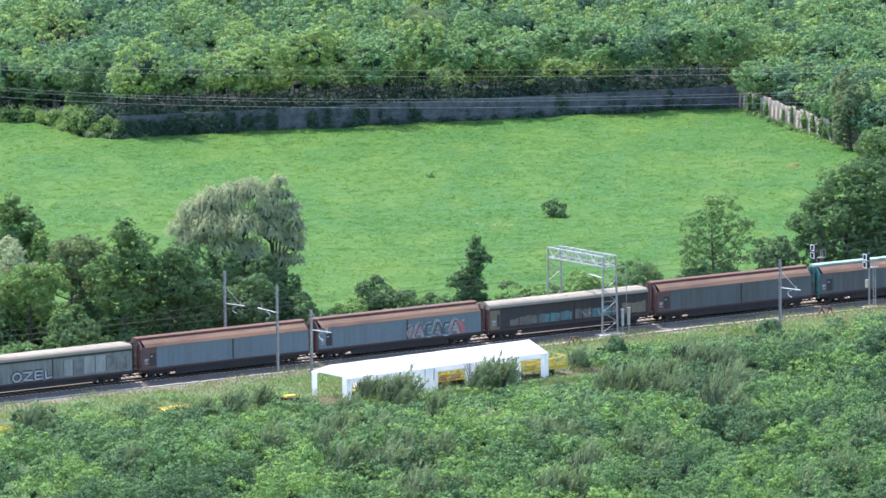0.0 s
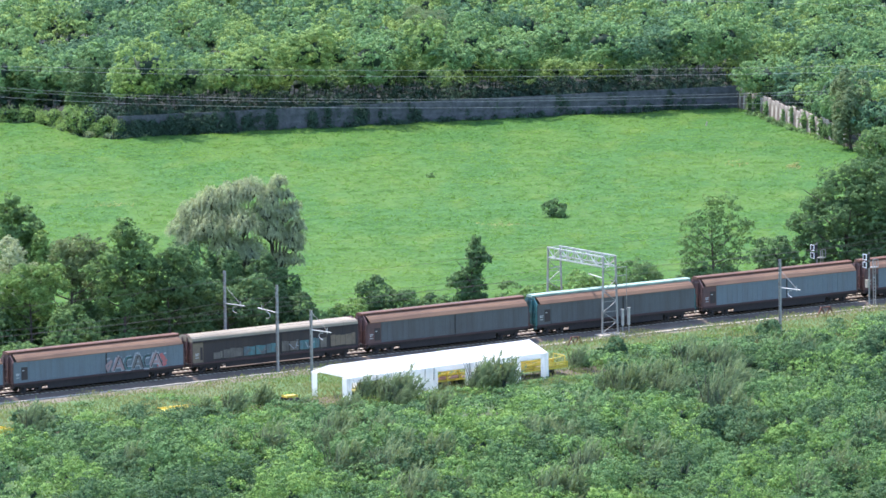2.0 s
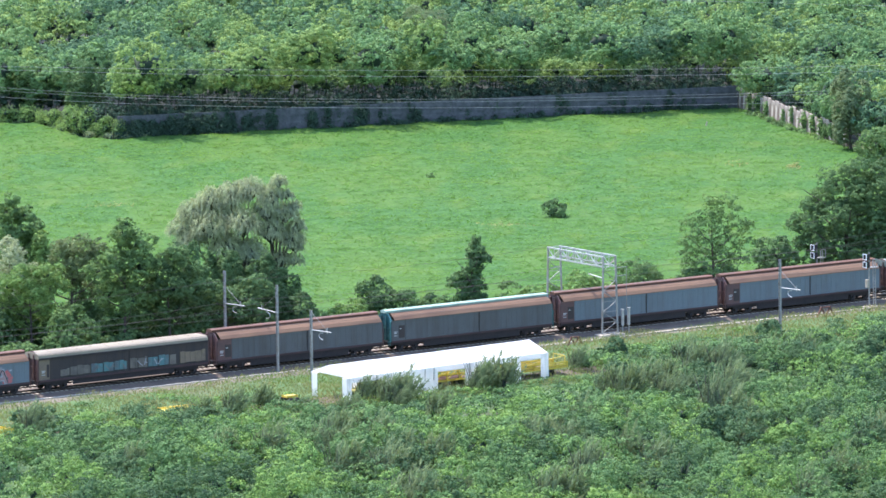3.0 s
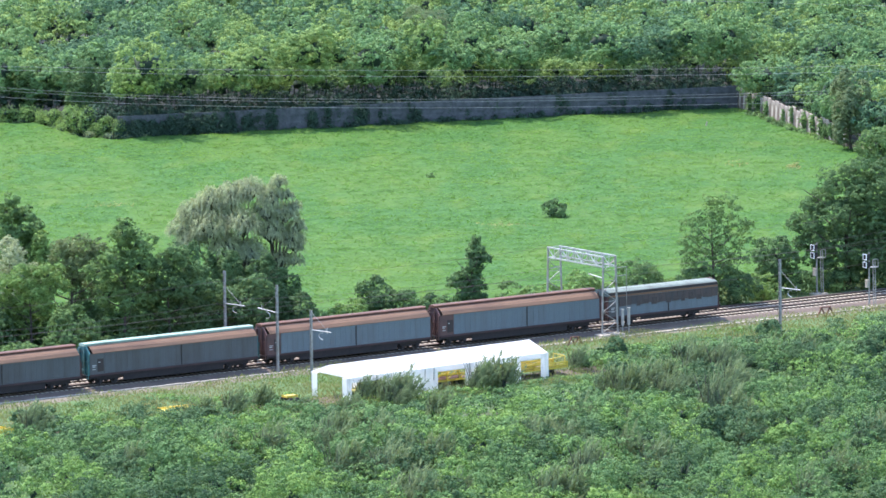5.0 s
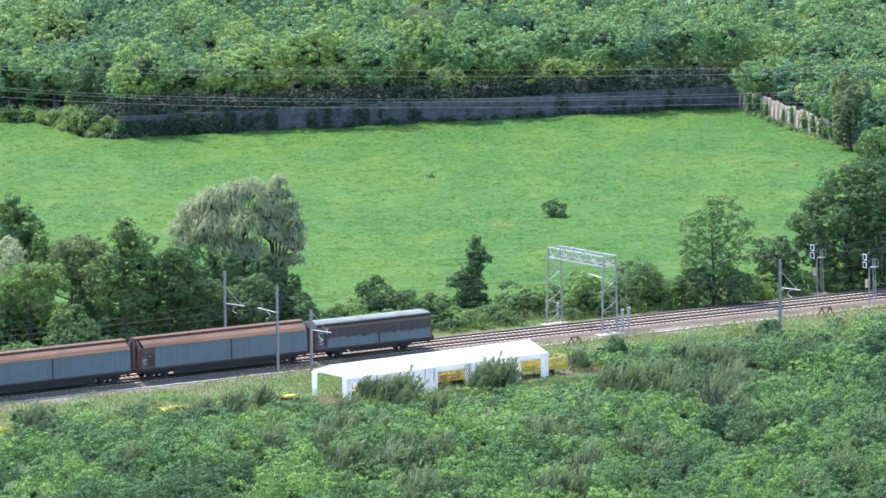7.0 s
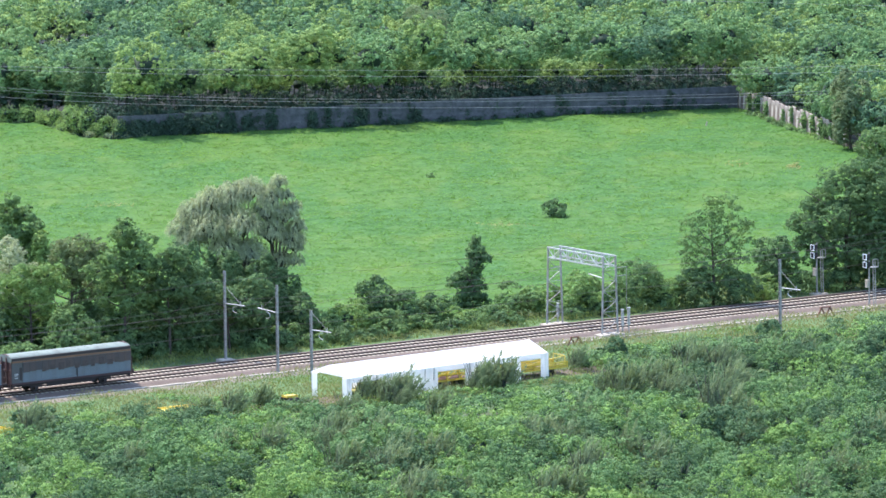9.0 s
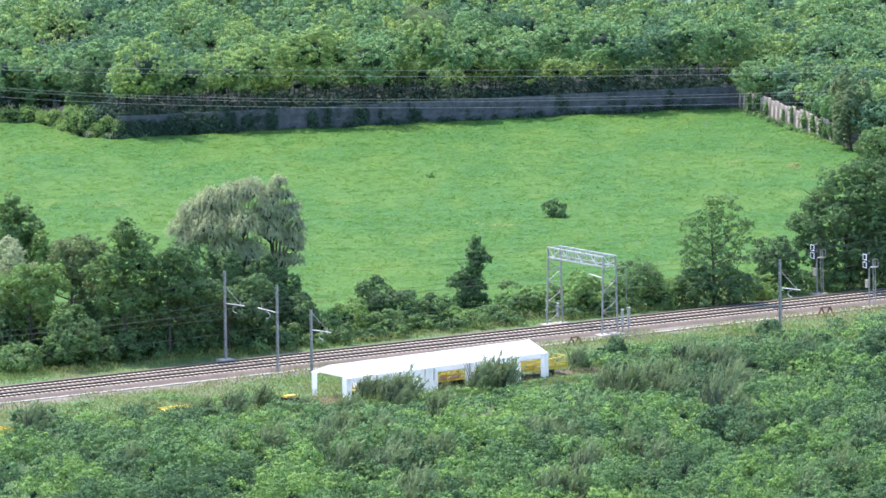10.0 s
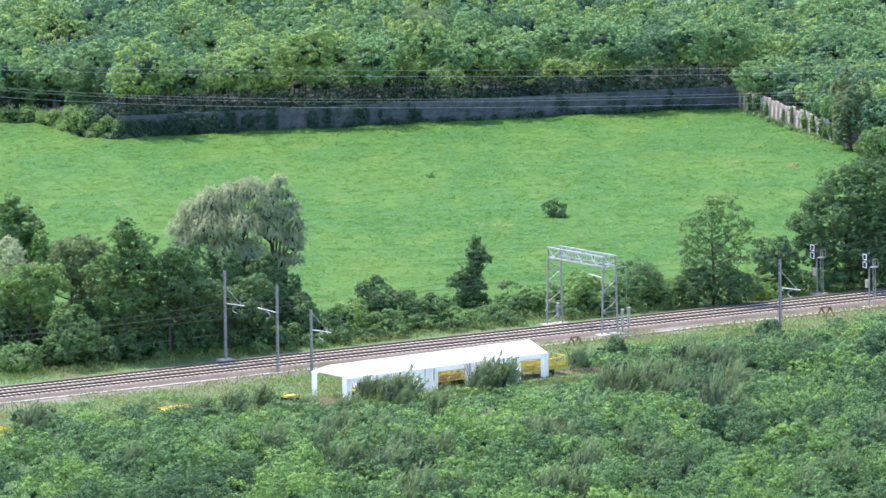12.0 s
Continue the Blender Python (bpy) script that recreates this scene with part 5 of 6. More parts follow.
    # trunks take the inner shade colour so that the hollow stays dark
    tagged(new("wood_trunks", array_mesh("wood_trunks", np.array(V), np.array(F), M_INNERSHADE)), "thin trunks inside the woods, shade in their colour", "tree trunks", kind="stuff")


woods()

# litter on the ground below the woods, almost black to hold the shade there
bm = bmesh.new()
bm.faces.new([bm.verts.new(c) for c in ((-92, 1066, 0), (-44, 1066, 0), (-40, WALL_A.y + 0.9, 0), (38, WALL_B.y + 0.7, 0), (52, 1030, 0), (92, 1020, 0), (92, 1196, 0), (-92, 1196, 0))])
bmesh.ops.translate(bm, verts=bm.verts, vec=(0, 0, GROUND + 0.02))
tagged(part("forest_floor", bm, M_LITTERSHADE), "fallen leaves below the woods, shade in their colour", "forest floor", kind="structure")


def mound(name, spots, material, size, label, category, seed, per=40, kind="", clump=0.6):
    """Bushes or creepers as leaf clumps: spots of (x, y, radius, height)."""
    rng = np.random.default_rng(seed)
    C, R = [], []
    for x, y, r, h in spots:
        c, q = crown(rng, h, r, -0.1, shell_count(r, h, clump), clump)
        c[:, 2] = np.maximum(c[:, 2], 0.1)
        C.append(c + np.array([x, y, GROUND]))
        R.append(q)
    C, R = np.concatenate(C), np.concatenate(R)
    P, N = clumps(rng, C, R, per)
    ob = new(name, leaf_mesh(name, P, N, size, material, rng, 0.6, 0.0, (C, R * 0.65)))
    return tagged(ob, label, category, kind=kind)


def wall_growth():
    rng = random.Random(5)
    # creepers hanging over the wall and bushes at its foot
    d = WALL_B - WALL_A
    spots = []
    for k in range(30):
        f = rng.random() ** 1.5
        p = WALL_A + d * f * 0.97
        spots.append((p.x, p.y - 0.3, rng.uniform(0.35, 0.9), rng.uniform(0.7, 3.1) if f < 0.5 else rng.uniform(0.5, 1.6)))
    for k in range(14):
        p = WALL_A + d * (0.01 * k + rng.uniform(0, 0.006))
        spots.append((p.x, p.y - 0.35, rng.uniform(0.6, 1.0), rng.uniform(2.2, 3.3)))
    for k in range(70):
        p = WALL_A + d * (0.14 + 0.85 * rng.random())
        spots.append((p.x, p.y - 0.3 - 0.4 * rng.random(), rng.uniform(0.2, 0.55), rng.uniform(0.3, 1.3)))
    for k in range(75):
        f = rng.random()
        p = WALL_A + d * f * 0.99
        spots.append((p.x, p.y + rng.uniform(0.35, 0.8), rng.uniform(0.45, 0.9), rng.uniform(2.9, 3.9)))
    for k in range(12):
        p = WALL_A + d * (0.12 + 0.3 * rng.random())
        spots.append((p.x, p.y, rng.uniform(0.4, 0.8), rng.uniform(2.6, 3.5)))
    # creepers share the undergrowth's darkened leaf colour, for the shade on the wall
    mound("wall_creeper", spots, L_SHADEGROWTH, 0.22, "ivy and weeds along the wall, shade in their colour", "ivy", 31, 34, "stuff", 0.45)
    spots = []
    for k in range(22):
        f = 0.12 + 0.82 * k / 21
        p = WALL_B + (WALL_C - WALL_B) * f
        spots.append((p.x - 0.5 - rng.random() * 0.8, p.y - 0.3, rng.uniform(0.35, 0.7), rng.uniform(0.4, 0.95)))
        if rng.random() < 0.6:
            spots.append((p.x + 0.2, p.y, rng.uniform(0.5, 1.0), rng.uniform(2.4, 3.3)))
    mound("wall_ivy", spots, L_MID, 0.28, "green ivy climbing the sunlit slab wall", "ivy", 32, 34, "stuff", 0.45)


wall_growth()

mound("hedge_mound", [(-55.8, 1063.4, 1.8, 2.2), (-53.2, 1062.5, 1.6, 2.6), (-51.2, 1060.8, 1.3, 1.9), (-49.6, 1058.5, 1.2, 2.4), (-48.4, 1055.4, 1.2, 1.5), (-48.0, 1053.4, 1.0, 1.2)], L_LIGHT, 0.22, "light green creeper-covered mound at the field corner", "bush", 41, 70)
mound("hedge_mound", [(-47.0, 1051.6, 1.3, 3.9), (-46.2, 1049.4, 1.2, 3.2), (-44.9, 1047.8, 1.3, 3.6), (-43.6, 1046.0, 1.0, 2.2), (-42.6, 1044.8, 1.2, 3.0), (-40.9, 1044.0, 0.9, 2.7)], L_LIGHT, 0.22, "creeper-covered bush mound at the end of the wall", "bush", 42, 70)
mound("hedge_mound", [(-44.47, 1044.78, 0.8, 1.1), (-41.91, 1043.36, 0.9, 1.0), (-39.79, 1043.76, 0.7, 0.9), (-37.6, 1044.6, 0.4, 0.8)], L_WILLOWSHRUB, 0.2, "greyish low bushes at the field edge", "bush", 43, 50)

# ---- trees along the railway ----
# crowns of the two trees by the signals, bough by bough: x, y, z, radius
BIG_TREE = ((1.0, 0.5, 13.1, 1.73), (3.3, 1, 12.3, 1.85), (-1.2, 0.5, 11.4, 1.97), (1.9, 0, 10.1, 2.78), (-3.0, 0.5, 9.3, 1.97), (-0.7, -0.5, 7.7, 2.78), (-4.7, 0, 7.2, 1.73), (3.4, -0.5, 7.0, 2.78), (-3.0, -0.5, 5.8, 2.22), (0.3, -1, 4.6, 2.78), (-5.4, 0, 5.0, 1.11), (3.7, -1, 3.7, 2.47), (-3.7, -0.5, 3.5, 1.85))
AIRY_TREE = ((1.8, 0, 11.6, 0.73), (0.9, 0.2, 11.0, 0.97), (-0.5, 0, 11.3, 0.73), (0.1, 0.3, 9.9, 1.21), (2.4, 0.2, 10.4, 0.73), (-1.6, 0, 9.6, 0.97), (1.6, 0, 9.2, 1.09), (3.1, 0.2, 8.5, 1.09), (3.7, 0, 8.8, 0.6), (-2.8, 0, 8.8, 0.85), (-1.0, -0.2, 8.2, 1.21), (0.8, 0, 7.6, 1.21),
             (-2.2, 0, 7.2, 1.09), (2.4, 0.2, 7.1, 1.09), (3.9, 0, 6.9, 0.73), (-3.4, 0, 6.8, 0.6), (-0.7, -0.3, 6.3, 1.45), (1.4, 0, 5.6, 1.33), (-2.5, 0, 5.3, 1.33), (3.0, 0, 5.3, 1.09), (-0.7, -0.4, 4.1, 1.69), (1.4, -0.2, 3.5, 1.57), (-2.2, 0, 3.2, 1.21))
tree("tree", *(-45.75, 876.16, 14.98, 3.73), L_MID, 1, "tall mid-green tree with pointed top behind the row", group=ROW, core=0.3, density=1.2, trunk=0.22,
     lobes=((0.0, -1.1, 14.1, 0.8), (-0.6, -0.2, 12.6, 1.4), (1.3, 0.7, 12.2, 1.4), (2.6, -0.9, 11.2, 0.9), (0.4, 0.0, 10.4, 1.9), (2.1, 0.9, 9.6, 1.2), (-0.9, -0.7, 10.5, 1.4), (0.3, 0, 8.0, 2.2), (1.8, 0.3, 6.5, 2.0), (-1.0, 0, 5.5, 2.2)))
tree("tree", *(-42.57, 873.81, 11.98, 1.44), L_YELLOW, 2, "slim yellowish-green young tree", size=0.3, group=ROW, low=0.06)
tree("willow", *(-45.61, 864.92, 11.26, 3.45), L_WILLOW, 3, "silvery-grey willow among dark trees", group=ROW, low=0.1, slim=0.4)
tree("tree", *(-38.81, 858.70, 12.73, 4.36), L_OLIVE, 4, "round feathery brownish-green tree with bare stems", size=0.2, group=ROW, core=0.16, density=0.8, trunk=0.2, limbs=10,
     lobes=((0.6, -1.1, 11.2, 1.9), (-1.0, -0.2, 10.9, 1.3), (2.7, 0.7, 11.0, 1.2), (0.6, -0.9, 9.5, 1.7), (2.1, 0.0, 9.7, 1.3), (-0.7, 0.9, 9.1, 1.3), (0.4, 0.8, 7.6, 1.4), (2.6, 1.2, 6.4, 1.5)))
tree("tree", *(-33.06, 853.03, 15.42, 4.45), L_MID, 5, "tall green tree with a narrow top", group=ROW, core=0.48, density=1.0, trunk=0.15,
     lobes=((0.3, -1.1, 14.5, 0.9), (-0.2, -0.2, 13.2, 1.4), (1.5, 0.7, 12.1, 1.8), (-0.6, -0.9, 10.6, 1.8), (1.9, 0.0, 9.8, 1.9), (-0.3, 0.9, 8.1, 1.9), (-2.5, -0.7, 9.4, 1.4), (-1.8, 0.2, 6.9, 1.6), (2.7, 1.1, 7.4, 1.8), (0.9, 0.4, 6.2, 1.8), (2.4, 1.6, 4.6, 1.9), (-0.6, 1.5, 4.2, 1.8), (0.8, 1.4, 2.2, 1.9), (-2.4, 1.6, 2.4, 1.8)))
tree("tree", *(-42.92, 854.57, 10.37, 4.11), L_LIGHT, 6, "light green spreading tree with layered feathery foliage", size=0.2, group=ROW, core=0.26, density=0.9, trunk=0.12, limbs=9,
     lobes=((-0.6, -1.1, 8.8, 1.7), (2.0, -0.2, 8.9, 1.6), (-2.3, 0.7, 7.6, 1.7), (0.9, -0.9, 7.1, 1.6), (3.2, 0.0, 7.7, 1.1), (-1.2, 0.9, 5.7, 1.5), (1.5, 0.7, 5.2, 1.3), (-3.0, 1.0, 5.4, 1.5), (-0.6, 1.8, 3.6, 1.7), (-3.2, 1.8, 3.2, 1.7), (1.8, 1.8, 3.2, 1.6)))
tree("tree", *(-28.53, 854.30, 12.96, 3.87), L_DARK, 7, "dark green tree in front of the willow", group=ROW, core=0.48, density=1.0, trunk=0.13,
     lobes=((1.0, -1.1, 11.0, 1.5), (-0.2, -0.2, 9.6, 1.6), (2.0, 0.7, 9.1, 1.6), (0.6, -0.9, 7.6, 1.8), (3.0, 0.0, 7.1, 1.5), (1.6, 0.9, 6.0, 1.7), (-1.2, 1.0, 7.0, 1.6), (0.0, 1.4, 4.4, 1.9), (3.0, 1.6, 4.2, 1.8), (-0.4, 1.6, 2.0, 1.9), (2.8, 1.8, 2.0, 1.8)))
tree("tree", *(-22.4, 857.2, 8.4, 3.2), L_DARK, 8, "dark green tree below the willow", group=ROW, core=0.45, density=0.9, trunk=0.12,
     lobes=((-1.5, -1.1, 7.1, 1.2), (-2.6, -0.2, 5.5, 1.5), (-0.2, 0.7, 5.8, 1.4), (1.0, -0.9, 4.7, 1.2), (-1.1, 0.4, 4.0, 1.6)))
tree("tree", *(-20.43, 859.75, 8.2, 3.2), L_DARK, 9, "dark tree beside the catenary mast", size=0.3, group=ROW, low=0.08, taper=-0.45)
weeping_willow(-19.81, 872.91, 10, "large silvery willow with several drooping domes of twigs",
               ((2.5, 0, 16.0, 0.96), (1.7, 0.3, 14.5, 1.5), (-0.6, 0.6, 15.0, 1.9), (-2.5, 0.6, 14.4, 2.0), (-4.6, 0.6, 13.9, 2.0), (-6.4, 0.5, 12.7, 1.9), (-7.8, 0.3, 11.0, 1.6), (-4.8, -1.2, 11.4, 2.1), (-1.3, -1.4, 11.7, 2.0),
                (3.2, 0.2, 12.6, 1.5), (3.7, 0.2, 9.8, 1.6), (1.6, -0.1, 10.8, 1.9), (-3.0, -0.8, 9.2, 2.1), (-0.6, -0.9, 8.6, 2.0), (2.6, 0, 7.8, 1.2), (-7.0, -0.2, 9.8, 1.7), (0.1, -0.6, 6.2, 1.6), (-2.7, -1, 6.6, 1.6),
                (4.3, 0.1, 11.2, 1.1), (3.3, 0, 14.6, 0.8), (4.2, 0.1, 13.4, 0.8), (4.0, 0, 7.6, 1.1), (4.2, -0.1, 9.0, 0.9), (2.2, -0.2, 6.0, 1.2), (1.2, 0.4, 13.0, 1.7), (-2.8, 0.8, 12.4, 2.0), (-6.0, 0.5, 10.6, 1.8)))
tree("tree", *(3.04, 888.22, 8.30, 2.44), L_DARK, 12, "lone dark ivy-clad tree, uneven and slender", size=0.24, group=ROW, trunk=0.2, core=0.4,
     lobes=((0.5, 0, 7.6, 0.45), (0.3, 0.2, 7.0, 0.55), (0.75, -0.1, 6.5, 0.6), (0.2, 0, 6.0, 0.75), (0.8, 0.2, 5.6, 0.7), (1.5, 0, 5.7, 0.5), (1.9, 0.1, 5.3, 0.4), (0.1, -0.2, 5.0, 0.75), (0.6, 0, 4.5, 0.7),
            (-0.2, 0, 4.0, 0.8), (-1.0, 0, 3.7, 0.6), (-1.7, 0.1, 3.3, 0.7), (-2.2, 0, 2.7, 0.6), (-1.3, 0, 2.8, 0.7), (0.5, 0.1, 3.3, 0.8), (-0.4, 0.2, 2.6, 0.9), (0.5, -0.2, 2.1, 1.0), (-0.7, 0, 1.5, 1.1), (0.2, 0.1, 1.0, 1.3), (1.1, 0, 0.9, 0.8), (-1.4, 0, 0.8, 0.8)))
tree("tree", *(29.11, 889.23, 11.88, 4.27), L_MID, 13, "airy green tree with thin crown and bare limbs beside the track", size=0.23, group=ROW, density=0.36, core=0.16, trunk=0.16, limbs=14, lobes=AIRY_TREE)
tree("tree", *(44.21, 900.87, 14.95, 6.92), L_DARK, 14, "large dense dark green tree", low=0.05, group=ROW, core=0.3, density=0.8, trunk=0.3, lobes=BIG_TREE, taper=-0.45)
tree("tree", *(48.74, 902.31, 12.98, 4.64), L_DARK, 15, "dark green tree beside the large one", low=0.05, group=ROW, taper=-0.45)
tree("tree", *(50.72, 1023.29, 10.29, 2.80), L_WILLOWSHRUB, 16, "slim grey-green tree at the end of the wall", low=0.02, slim=0.4, density=1.9, core=0.5, group="trees at the wall")
tree("tree", *(53.57, 1006.04, 5.90, 3.45), L_MID, 17, "green tree beside the end of the wall", low=0.0, group="trees at the wall")
tree("tree", *(36.18, 897.93, 6.71, 2.59), L_DARK, 18, "dark creeper-covered tree stump beside the line", size=0.28, low=0.0, group=ROW)

tree("tree", *(-45.64, 1055.71, 9.74, 2.75), L_DARK, 19, "dark tree behind the creeper mounds", low=0.1, group="trees at the wall")
tree("tree", *(-52.63, 1066.17, 8.07, 3.06), L_MID, 20, "green tree at the field corner", low=0.15, group="trees at the wall")
tree("grey_tree", *(-2.13, 1122.23, 8.60, 3.60), L_WILLOWSHRUB, 22, "grey-green feathery tree standing out of the woods", low=0.3, slim=0.25, hang=-0.8, group="grey trees in the woods")
tree("grey_tree", *(14.07, 1129.24, 8.00, 3.60), L_WILLOWSHRUB, 23, "grey-green feathery tree among the woods", low=0.3, slim=0.25, hang=-0.8, group="grey trees in the woods")

BUSH = "bushes beside the railway"


def bush(x, y, h, r, material, seed, label, size=0.21):
    return tree("bush", x, y, h, r, material, seed, label, low=-0.15, size=size, limbs=3, group=BUSH, category="bush", trunk=0.05)


bush(*(-15.22, 866.74, 5.41, 2.26), L_DARK, 51, "dark green bush at the field edge")
bush(*(-12.56, 868.19, 3.01, 2.09), L_MID, 52, "green bush beside the track")
bush(*(-10.21, 871.34, 3.62, 2.87), L_LIGHT, 53, "light green leafy bush beside the track")
bush(*(-7.06, 875.30, 5.70, 2.64), L_DARK, 54, "tall dark green bush at the field edge")
bush(*(-3.94, 875.06, 4.12, 2.76), L_DARK, 55, "dark green bush in the hedge row")
bush(*(-5.71, 870.17, 2.66, 2.15), L_MID, 56, "green bush in the hedge row")
bush(*(-1.23, 877.39, 3.28, 2.17), L_DARK, 57, "dark bush in the hedge row")
bush(*(-2.43, 872.84, 2.00, 2.16), L_MID, 58, "green bush beside the ballast")
bush(*(1.48, 877.18, 1.58, 2.41), L_LIGHT, 59, "light green bush below the lone tree")
bush(*(5.72, 880.26, 1.83, 2.42), L_MID, 60, "low green bush beside the track")
bush(*(7.86, 882.66, 3.55, 2.67), L_MID, 61, "green bush at the field edge")
bush(*(10.30, 884.19, 3.43, 2.19), L_LIGHT, 62, "green bush behind the gantry")
bush(*(14.85, 883.84, 4.90, 2.91), L_LIGHT, 63, "leafy bush behind the gantry")
bush(*(17.31, 885.37, 3.19, 2.43), L_MID, 64, "green bush behind the gantry")
bush(*(21.01, 887.69, 6.03, 3.29), L_MID, 65, "large green leafy bush behind the tracks")
bush(*(24.06, 887.88, 3.38, 2.07), L_LIGHT, 66, "light green bush beside the dark one")
bush(*(27.13, 888.51, 4.49, 2.81), L_DARK, 67, "dark bush under the airy tree")
bush(*(31.44, 889.49, 4.19, 2.81), L_DARK, 68, "dark bush under the airy tree")
bush(*(34.35, 893.65, 2.79, 2.33), L_LIGHT, 69, "light green bush by the signal")
bush(*(38.64, 897.74, 3.11, 2.46), L_MID, 70, "green bush under the big tree")
bush(*(42.98, 900.97, 3.56, 3.09), L_DARK, 71, "dark bush under the big tree")
bush(*(47.08, 902.44, 3.62, 3.10), L_DARK, 72, "dark bush under the big tree")
bush(*(42.28, 899.23, 1.00, 1.85), L_LIGHT, 73, "low light green weeds by the signal")
bush(*(-43.94, 845.52, 2.93, 3.14), L_MID, 74, "green bush beside the ballast")
bush(*(-38.24, 848.25, 6.59, 3.15), L_MID, 75, "light green bush below the trees")
# filler below the row; the dark leaf colour stands partly for crown shade
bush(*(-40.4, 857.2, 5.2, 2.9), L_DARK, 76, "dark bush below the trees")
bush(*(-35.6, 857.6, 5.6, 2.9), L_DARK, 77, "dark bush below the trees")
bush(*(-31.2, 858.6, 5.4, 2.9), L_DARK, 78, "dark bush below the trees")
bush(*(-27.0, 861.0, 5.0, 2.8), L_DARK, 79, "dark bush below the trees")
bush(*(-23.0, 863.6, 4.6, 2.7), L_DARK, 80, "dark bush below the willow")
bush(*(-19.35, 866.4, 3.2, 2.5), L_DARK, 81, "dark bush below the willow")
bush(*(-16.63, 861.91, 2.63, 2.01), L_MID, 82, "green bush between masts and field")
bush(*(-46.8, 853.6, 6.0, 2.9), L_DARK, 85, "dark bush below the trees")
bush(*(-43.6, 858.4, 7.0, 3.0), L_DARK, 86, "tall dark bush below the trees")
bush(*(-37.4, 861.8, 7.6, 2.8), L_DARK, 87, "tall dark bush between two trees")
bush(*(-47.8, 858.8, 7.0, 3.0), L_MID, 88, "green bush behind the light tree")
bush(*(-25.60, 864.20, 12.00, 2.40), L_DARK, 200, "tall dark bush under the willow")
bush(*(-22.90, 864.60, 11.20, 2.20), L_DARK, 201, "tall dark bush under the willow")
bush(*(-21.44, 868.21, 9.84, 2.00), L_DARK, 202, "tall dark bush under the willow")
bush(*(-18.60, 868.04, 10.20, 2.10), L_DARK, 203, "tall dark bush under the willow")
bush(*(-16.60, 870.50, 7.60, 1.70), L_DARK, 204, "tall dark bush under the willow")
# front line in the dark leaf colour, which deepens the shade under the row
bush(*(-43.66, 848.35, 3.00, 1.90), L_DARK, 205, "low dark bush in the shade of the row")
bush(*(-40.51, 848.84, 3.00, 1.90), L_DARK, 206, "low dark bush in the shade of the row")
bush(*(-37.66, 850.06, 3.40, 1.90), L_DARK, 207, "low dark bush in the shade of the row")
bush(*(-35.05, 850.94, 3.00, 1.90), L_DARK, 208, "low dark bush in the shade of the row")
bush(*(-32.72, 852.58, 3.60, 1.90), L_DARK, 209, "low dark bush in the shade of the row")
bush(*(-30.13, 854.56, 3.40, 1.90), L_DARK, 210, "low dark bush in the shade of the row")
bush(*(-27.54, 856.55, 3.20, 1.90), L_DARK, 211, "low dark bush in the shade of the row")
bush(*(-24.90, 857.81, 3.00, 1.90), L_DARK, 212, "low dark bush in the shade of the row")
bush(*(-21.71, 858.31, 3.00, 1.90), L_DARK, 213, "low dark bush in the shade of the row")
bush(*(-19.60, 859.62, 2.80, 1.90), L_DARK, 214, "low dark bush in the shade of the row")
for k, (s, o, h, r, mat) in enumerate(((-19.5, -6.6, 1.6, 1.7, L_MID), (-15.8, -6.9, 1.9, 1.9, L_DARK), (-12.3, -6.4, 1.5, 1.7, L_MID), (-8.6, -6.8, 2.0, 1.9, L_DARK), (-5.0, -6.3, 1.4, 1.7, L_DARK), (-1.6, -6.9, 1.7, 1.8, L_MID),
                                       (5.4, -6.6, 1.3, 1.6, L_DARK), (9.0, -7.0, 1.8, 1.9, L_MID), (12.6, -6.5, 1.5, 1.8, L_DARK), (20.8, -6.4, 1.6, 1.8, L_DARK), (24.3, -6.8, 2.2, 2.0, L_DARK), (28.0, -6.4, 1.7, 1.8, L_MID), (33.0, -6.6, 1.9, 1.9, L_DARK))):
    p = track(s, o)
    bush(p.x, p.y, h, r, mat, 230 + k, "low leafy bush close to the ballast")
bush(*(13.15, 961.63, 2.53, 1.38), L_DARK, 83, "round dark bush alone in the field")
bush(*(-1.35, 1000.36, 0.83, 0.41), L_DARK, 84, "tiny dark shrub alone in the field", size=0.16)


# pale stake in the field
p = (33.64, 1049.64)
t = empty("field_stake", pose(p[0], p[1], GROUND), "pale leaning wooden stake in the field", "stake")
part("stake", tube(bmesh.new(), [(-0.15, 0, -0.1), (0.12, 0, 0.9)], [0.12, 0.08], 7), M_CONCRETE, t)


